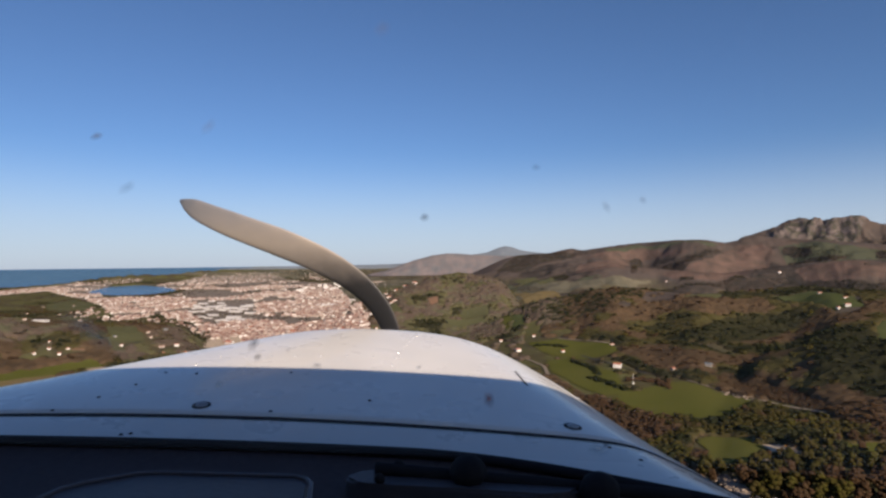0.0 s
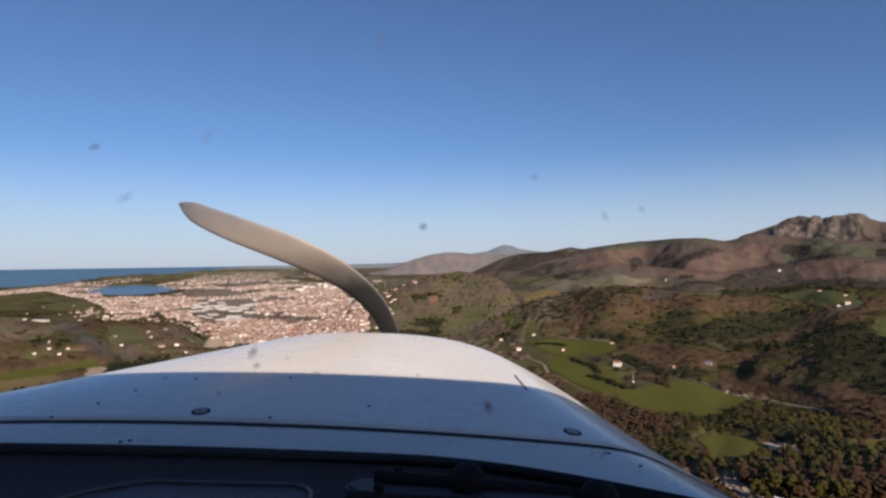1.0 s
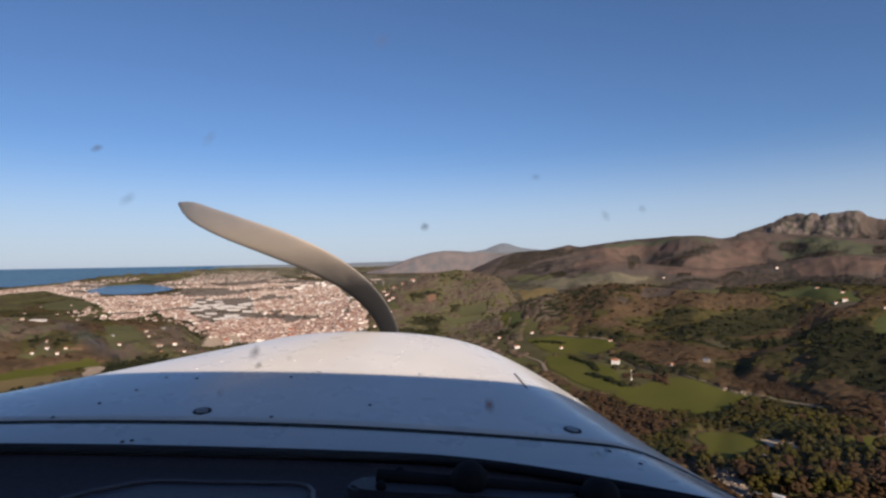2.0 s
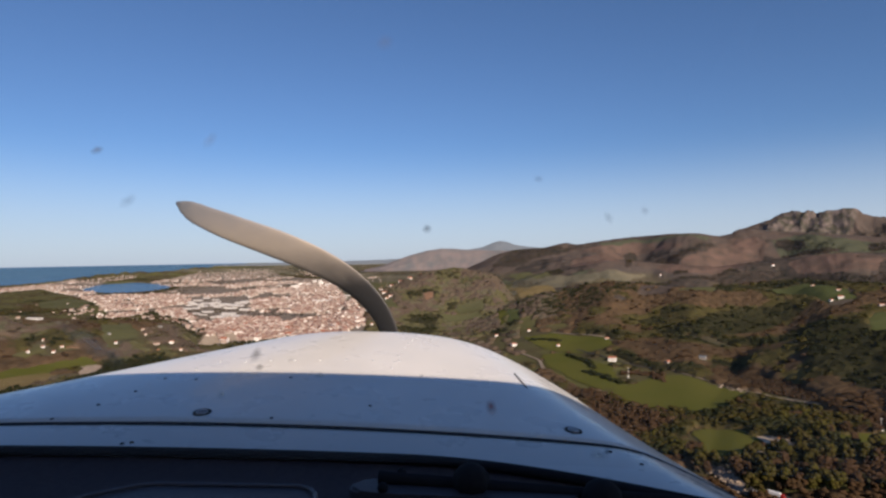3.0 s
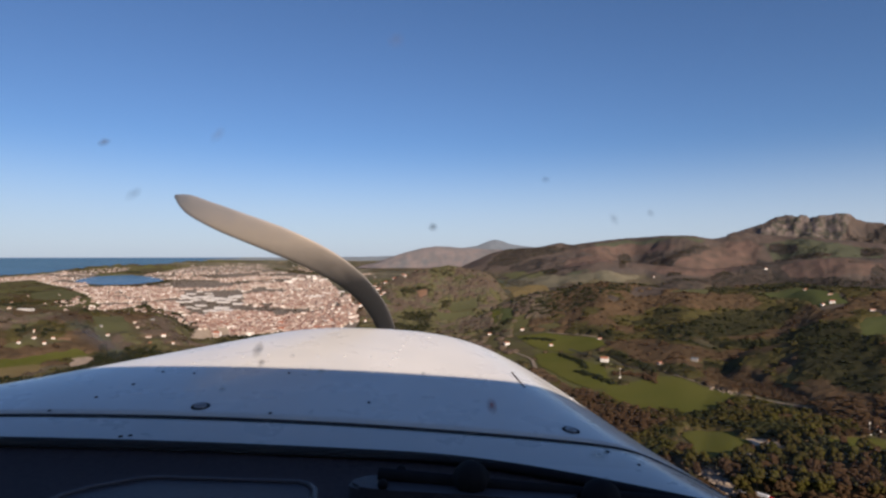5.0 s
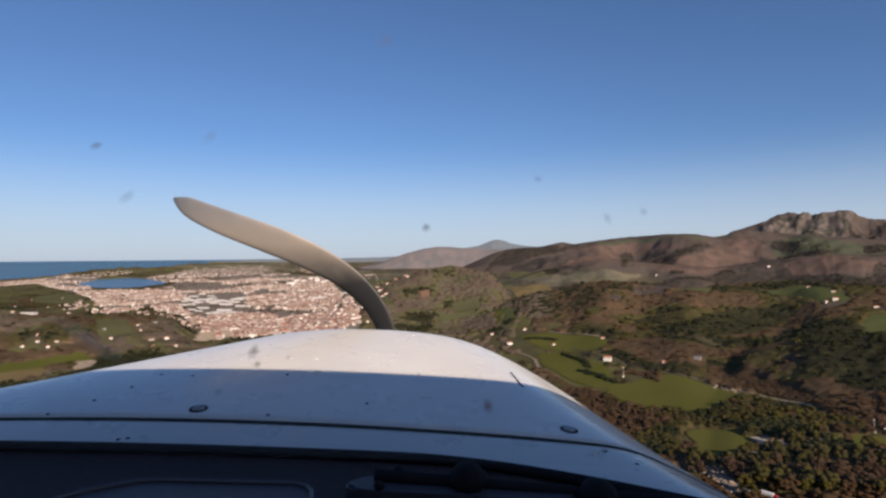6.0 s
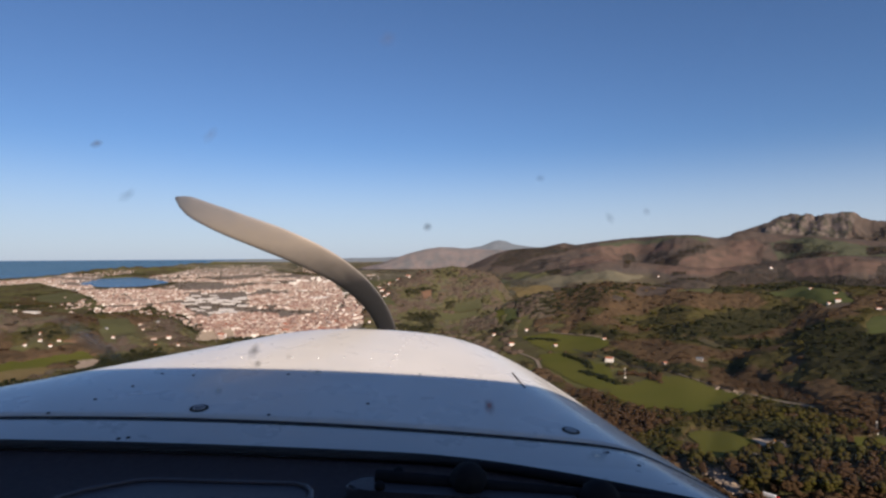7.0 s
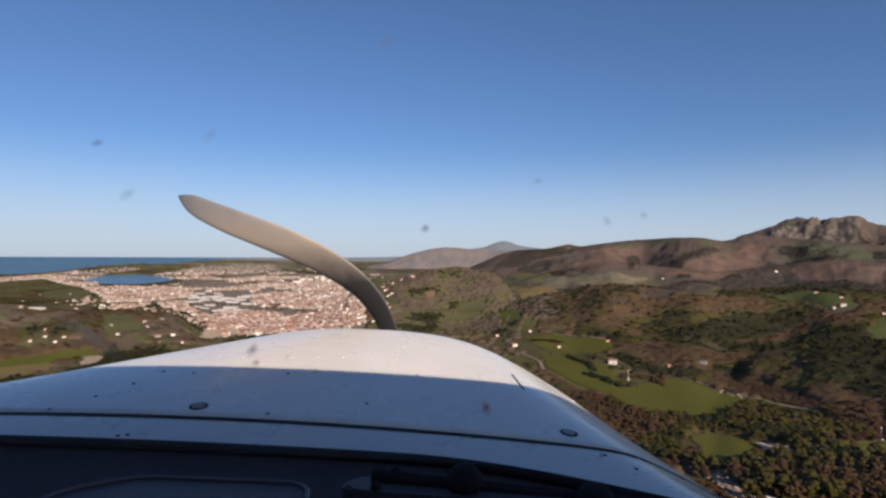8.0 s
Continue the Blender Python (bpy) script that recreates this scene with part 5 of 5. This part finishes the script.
knob(0.043, 0.735, -0.264, 0.0175)
knob(0.195, 0.715, -0.275, 0.0185)
for x, y, z in ((-0.043, 0.768, -0.268), (-0.062, 0.722, -0.270)):
    bm = bmesh.new()
    bmesh.ops.create_uvsphere(bm, u_segments=12, v_segments=6, radius=0.0052)
    bmesh.ops.translate(bm, verts=bm.verts, vec=Vector((x, y, z)) * SIZE)
    part("screw", bm, RUBBER, bracket, smooth=True)


# fasteners, screws and rivets on the skin
def on_skin(x, station):
    p = hull_at(x, station)
    along, across = hull_at(x, station + 0.01) - p, hull_at(x + 0.01, station) - p
    n = across.cross(along).normalized()
    return Matrix.Translation(p) @ Vector((0, 0, 1)).rotation_difference(n).to_matrix().to_4x4(), n


def fastener(x, station, radius):
    m, n = on_skin(x, station)
    bm = bmesh.new()
    bmesh.ops.create_cone(bm, cap_ends=True, segments=28, radius1=radius, radius2=radius * 0.93, depth=0.0016, matrix=m)
    ring = part("fastener", bm, RUBBER, cowling, "dark cam-lock fastener")
    bm = bmesh.new()
    bmesh.ops.create_cone(bm, cap_ends=True, segments=24, radius1=radius * 0.70, radius2=radius * 0.62, depth=0.0030, matrix=m)
    bmesh.ops.create_cube(bm, size=1, matrix=m @ Matrix.LocRotScale((0, 0, 0.0018), Euler((0, 0, 0.5)), (radius * 0.9, radius * 0.18, 0.0012)))
    part("slot", bm, STEEL, cowling)


def stud(name, x, station, radius, material, parent):
    m, n = on_skin(x, station)
    bm = bmesh.new()
    bmesh.ops.create_uvsphere(bm, u_segments=8, v_segments=4, radius=radius, matrix=m @ Matrix.Diagonal((1, 1, 0.45, 1)))
    part(name, bm, material, parent, smooth=True)


fastener(-0.385, 0.991, 0.0125)
fastener(0.221, 1.002, 0.0125)
for x, station in ((-0.544, 1.089), (-0.574, 1.025), (-0.614, 0.966), (-0.117, 1.039), (-0.267, 0.975), (-0.284, 1.159), (-0.524, 1.160), (-0.460, 1.148)):
    stud("screw", x, station, 0.0028, RUBBER, cowling)
for x, station in ((0.261, 0.925), (0.296, 0.886), (-0.456, 0.880), (-0.444, 0.884)):
    stud("screw", x, station, 0.0028, RUBBER, deck)
for x, station in ((-0.489, 1.218), (-0.459, 1.268), (-0.405, 1.260), (-0.354, 1.268), (-0.304, 1.266), (-0.251, 1.267), (-0.198, 1.278), (-0.143, 1.281), (-0.088, 1.290), (-0.062, 1.484), (-0.070, 1.455), (-0.076, 1.424), (-0.082, 1.390), (-0.087, 1.354), (-0.093, 1.320), (-0.097, 1.280), (-0.099, 1.234), (-0.027, 1.478), (0.353, 1.477), (0.302, 1.384)):
    stud("rivet", x, station, 0.0025, RIVET, cowling)

# the slit beside the hinge
line = [(0.158, 1.309), (0.162, 1.273), (0.167, 1.236), (0.172, 1.207)]
part("hinge_slit", tube([hull_at(*p) + Vector((0, 0, 0.0004)) for p in line], 0.0017, 6, 0.4), RUBBER, cowling, "dark hinge slit")

# ---- propeller, standing still ----
bm = bmesh.new()
bmesh.ops.create_cone(bm, cap_ends=True, segments=28, radius1=0.13, radius2=0.02, depth=0.22, matrix=pose(-0.15, 1.44, -0.40, -90, 0, 0))
part("spinner", bm, STEEL, plane, "grey propeller spinner ahead of the cowling", True)
SPINE = [(-0.150, -0.405), (-0.100, -0.215), (-0.172, -0.106), (-0.268, -0.030), (-0.385, 0.033), (-0.523, 0.088), (-0.640, 0.128)]
CHORD = [0.050, 0.062, 0.072, 0.080, 0.080, 0.068, 0.044]


def blade(turn):
    n = 40
    u = np.linspace(0, 1, n)
    k = np.linspace(0, 1, len(SPINE))
    fit_x, fit_z = (np.polyfit(k, [p[i] for p in SPINE], 3) for i in (0, 1))
    x, z = np.polyval(fit_x, u), np.polyval(fit_z, u)
    c = np.interp(u, k, CHORD) * np.sqrt(np.clip((1.0 - u) / 0.06, 0.02, 1))
    d = np.stack([np.gradient(x), np.gradient(z)], -1)
    d /= np.linalg.norm(d, axis=1)[:, None]
    bm = bmesh.new()
    rows = []
    for i in range(n):
        twist = radians(52 - 34 * u[i])
        side = Vector((-d[i, 1] * math.cos(twist), math.sin(twist), d[i, 0] * math.cos(twist)))
        thick = Vector((d[i, 1] * math.sin(twist), math.cos(twist), -d[i, 0] * math.sin(twist)))
        mid = Vector((x[i], 1.44, z[i]))
        w = float(c[i])
        rows.append([bm.verts.new(mid + w * (0.5 * math.cos(a) * side + 0.055 * math.sin(a) * thick)) for a in (j * math.pi / 7 for j in range(14))])
    for p, q in zip(rows, rows[1:]):
        for j in range(14):
            bm.faces.new((p[j], p[(j + 1) % 14], q[(j + 1) % 14], q[j]))
    bm.faces.new(rows[0]), bm.faces.new(rows[-1])
    if turn:
        hub = Vector((-0.18, 1.44, -0.42))
        bmesh.ops.transform(bm, matrix=Matrix.Translation(hub) @ Matrix.Rotation(radians(turn), 4, "Y") @ Matrix.Translation(-hub), verts=bm.verts)
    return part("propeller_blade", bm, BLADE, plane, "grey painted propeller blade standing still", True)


blade(0), blade(180)

# ---- wing overhead and the cabin behind the camera ----
bm = bmesh.new()
WING_EDGE, WING_HIGH = -0.01, 0.27
prof = [(0.0, 0.0), (0.004, 0.025), (0.03, 0.06), (0.08, 0.10), (0.15, 0.13), (0.28, 0.155), (0.45, 0.17), (0.7, 0.15), (0.9, 0.12), (1.2, 0.065), (1.5, 0.0), (0.9, -0.02), (0.3, -0.035), (0.06, -0.03), (0.015, -0.018)]
ends = []
for x, k in ((-5.3, 0.25), (-5.27, 0.6), (-5.15, 0.85), (-4.9, 1), (4.6, 1), (4.85, 0.85), (4.97, 0.6), (5.0, 0.25)):
    ends.append([bm.verts.new((x, WING_EDGE - 0.45 * (1 - k) - a * (1 - 0.4 * (1 - k)), WING_HIGH + 0.05 * (1 - k) + b * k)) for a, b in prof])
for p, q in zip(ends, ends[1:]):
    for i in range(len(prof)):
        j = (i + 1) % len(prof)
        bm.faces.new((p[i], p[j], q[j], q[i]))
bm.faces.new(ends[0]), bm.faces.new(ends[-1])
part("wing", bm, PAINT, plane, "white high wing over the cabin", True)
LEFT, RIGHT = -1.02, 0.425
# unseen windowless walls, added to keep skylight off the coaming
for name, spec in (("cabin_side", (LEFT, LEFT + 0.03, -1.3, -0.20, -0.9, 0.26)), ("cabin_side", (RIGHT - 0.03, RIGHT, -1.3, -0.20, -0.9, 0.26)),
                   ("rear_bulkhead", (LEFT, RIGHT, -1.33, -1.303, -0.9, 0.26)), ("cabin_floor", (LEFT, RIGHT, -1.3, 0.68, -0.95, -0.903))):
    part(name, box(bmesh.new(), *spec, 0.008), LINING, plane)
for x in (LEFT - 0.025, RIGHT + 0.003):
    bm = box(bmesh.new(), x, x + 0.022, -1.33, -0.20, -0.96, 0.255)
    box(bm, x, x + 0.022, -0.198, 0.74, -0.96, -0.42)
    part("fuselage_side", bm, PAINT, plane, "white painted fuselage side")
# the lower half of the cowling and its nose
rows = []
for s in list(np.linspace(0.95, NOSE, 10)) + list(np.linspace(NOSE + 0.03, NOSE + 0.15, 5)):
    p, q = hull(s, -1), hull(s, 1)
    rows.append([Vector(((p.x + q.x) / 2 - (q.x - p.x) / 2 * math.cos(a), p.y, p.z - 0.30 * abs(math.sin(a)) ** 0.7)) for a in np.linspace(0, math.pi, 33)])
part("lower_cowling", shell(rows), PAINT, plane, "white lower engine cowling", True)
bm = bmesh.new()
e = NOSE + 0.15
bm.faces.new([bm.verts.new(p) for p in [hull(e, a) for a in np.linspace(1, -1, 60)] + [p + Vector((0, 0, 0)) for p in rows[-1][1:-1]]])
part("nose_bowl", bm, PAINT, plane)


# ---- windscreen with the marks of insects ----
def pane_material():
    m = Nodes("windscreen_acrylic", 0.05)
    t = m.tree.nodes
    clear, gloss, mixer = t.new("ShaderNodeBsdfTransparent"), t.new("ShaderNodeBsdfGlossy"), t.new("ShaderNodeMixShader")
    clear.inputs[0].default_value = (0.985, 0.985, 0.985, 1)
    gloss.inputs["Roughness"].default_value = 0.03
    mixer.inputs[0].default_value = 0.012
    # an added pale veil over the pane, standing in for haze and glare
    haze_veil, film = t.new("ShaderNodeBsdfTranslucent"), t.new("ShaderNodeMixShader")
    haze_veil.inputs[0].default_value = (0.80, 0.70, 0.58, 1)
    m.tree.links.new(m.ramp(m.noise(5.0, 4, m.local()), (0.2, 0.020), (0.8, 0.036)), film.inputs[0])
    m.tree.links.new(clear.outputs[0], mixer.inputs[1]), m.tree.links.new(gloss.outputs[0], mixer.inputs[2])
    m.tree.links.new(mixer.outputs[0], film.inputs[1]), m.tree.links.new(haze_veil.outputs[0], film.inputs[2])
    m.tree.links.new(film.outputs[0], t["Material Output"].inputs[0])
    return m.mat


def smear_material(name, colour, cover, through_light=0.0):
    """A thin dried smear, thicker in its middle; through_light: how far it glows with the daylight behind it."""
    m = Nodes(name, 0.7, spec=0.1)
    t = m.tree.nodes
    at = m.local()
    far = m.node("VectorMath", Vector=at)
    far.operation = "LENGTH"
    edge = m.ramp(m.maths("ADD", far.outputs["Value"], m.maths("MULTIPLY", m.noise(1.6, 2, at), 0.5)), (0.30, 1.0), (1.10, 0.0))
    m.put("Base Color", colour)
    clear, veil, body, whole = t.new("ShaderNodeBsdfTransparent"), t.new("ShaderNodeBsdfTranslucent"), t.new("ShaderNodeMixShader"), t.new("ShaderNodeMixShader")
    veil.inputs[0].default_value, body.inputs[0].default_value = (*colour, 1), through_light
    for a, b in ((m.bsdf.outputs[0], body.inputs[1]), (veil.outputs[0], body.inputs[2]), (m.maths("MULTIPLY", edge, cover), whole.inputs[0]),
                 (clear.outputs[0], whole.inputs[1]), (body.outputs[0], whole.inputs[2]), (whole.outputs[0], t["Material Output"].inputs[0])):
        m.tree.links.new(a, b)
    return m.mat


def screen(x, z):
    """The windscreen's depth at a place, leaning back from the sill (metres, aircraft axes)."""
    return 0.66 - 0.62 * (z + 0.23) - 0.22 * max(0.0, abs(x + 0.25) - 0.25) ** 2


bm = bmesh.new()
rows = []
for z in np.linspace(-0.215, 0.32, 24):
    rows.append([bm.verts.new((x, screen(x, z), z)) for x in np.linspace(-0.78, 0.55, 40)])
for p, q in zip(rows, rows[1:]):
    for i in range(39):
        bm.faces.new((p[i], p[i + 1], q[i + 1], q[i]))
windscreen = part("windscreen", bm, pane_material(), plane, "clear acrylic windscreen with insect marks", True)
windscreen.visible_shadow = False
MARKS = {"dark": smear_material("dried_insect", (0.05, 0.05, 0.06), 0.55), "faint": smear_material("faint_insect", (0.08, 0.08, 0.10), 0.22),
         "red": smear_material("reddish_insect", (0.42, 0.13, 0.10), 0.75, 0.3), "pale": smear_material("pale_smear", (0.66, 0.68, 0.60), 0.40, 0.9)}


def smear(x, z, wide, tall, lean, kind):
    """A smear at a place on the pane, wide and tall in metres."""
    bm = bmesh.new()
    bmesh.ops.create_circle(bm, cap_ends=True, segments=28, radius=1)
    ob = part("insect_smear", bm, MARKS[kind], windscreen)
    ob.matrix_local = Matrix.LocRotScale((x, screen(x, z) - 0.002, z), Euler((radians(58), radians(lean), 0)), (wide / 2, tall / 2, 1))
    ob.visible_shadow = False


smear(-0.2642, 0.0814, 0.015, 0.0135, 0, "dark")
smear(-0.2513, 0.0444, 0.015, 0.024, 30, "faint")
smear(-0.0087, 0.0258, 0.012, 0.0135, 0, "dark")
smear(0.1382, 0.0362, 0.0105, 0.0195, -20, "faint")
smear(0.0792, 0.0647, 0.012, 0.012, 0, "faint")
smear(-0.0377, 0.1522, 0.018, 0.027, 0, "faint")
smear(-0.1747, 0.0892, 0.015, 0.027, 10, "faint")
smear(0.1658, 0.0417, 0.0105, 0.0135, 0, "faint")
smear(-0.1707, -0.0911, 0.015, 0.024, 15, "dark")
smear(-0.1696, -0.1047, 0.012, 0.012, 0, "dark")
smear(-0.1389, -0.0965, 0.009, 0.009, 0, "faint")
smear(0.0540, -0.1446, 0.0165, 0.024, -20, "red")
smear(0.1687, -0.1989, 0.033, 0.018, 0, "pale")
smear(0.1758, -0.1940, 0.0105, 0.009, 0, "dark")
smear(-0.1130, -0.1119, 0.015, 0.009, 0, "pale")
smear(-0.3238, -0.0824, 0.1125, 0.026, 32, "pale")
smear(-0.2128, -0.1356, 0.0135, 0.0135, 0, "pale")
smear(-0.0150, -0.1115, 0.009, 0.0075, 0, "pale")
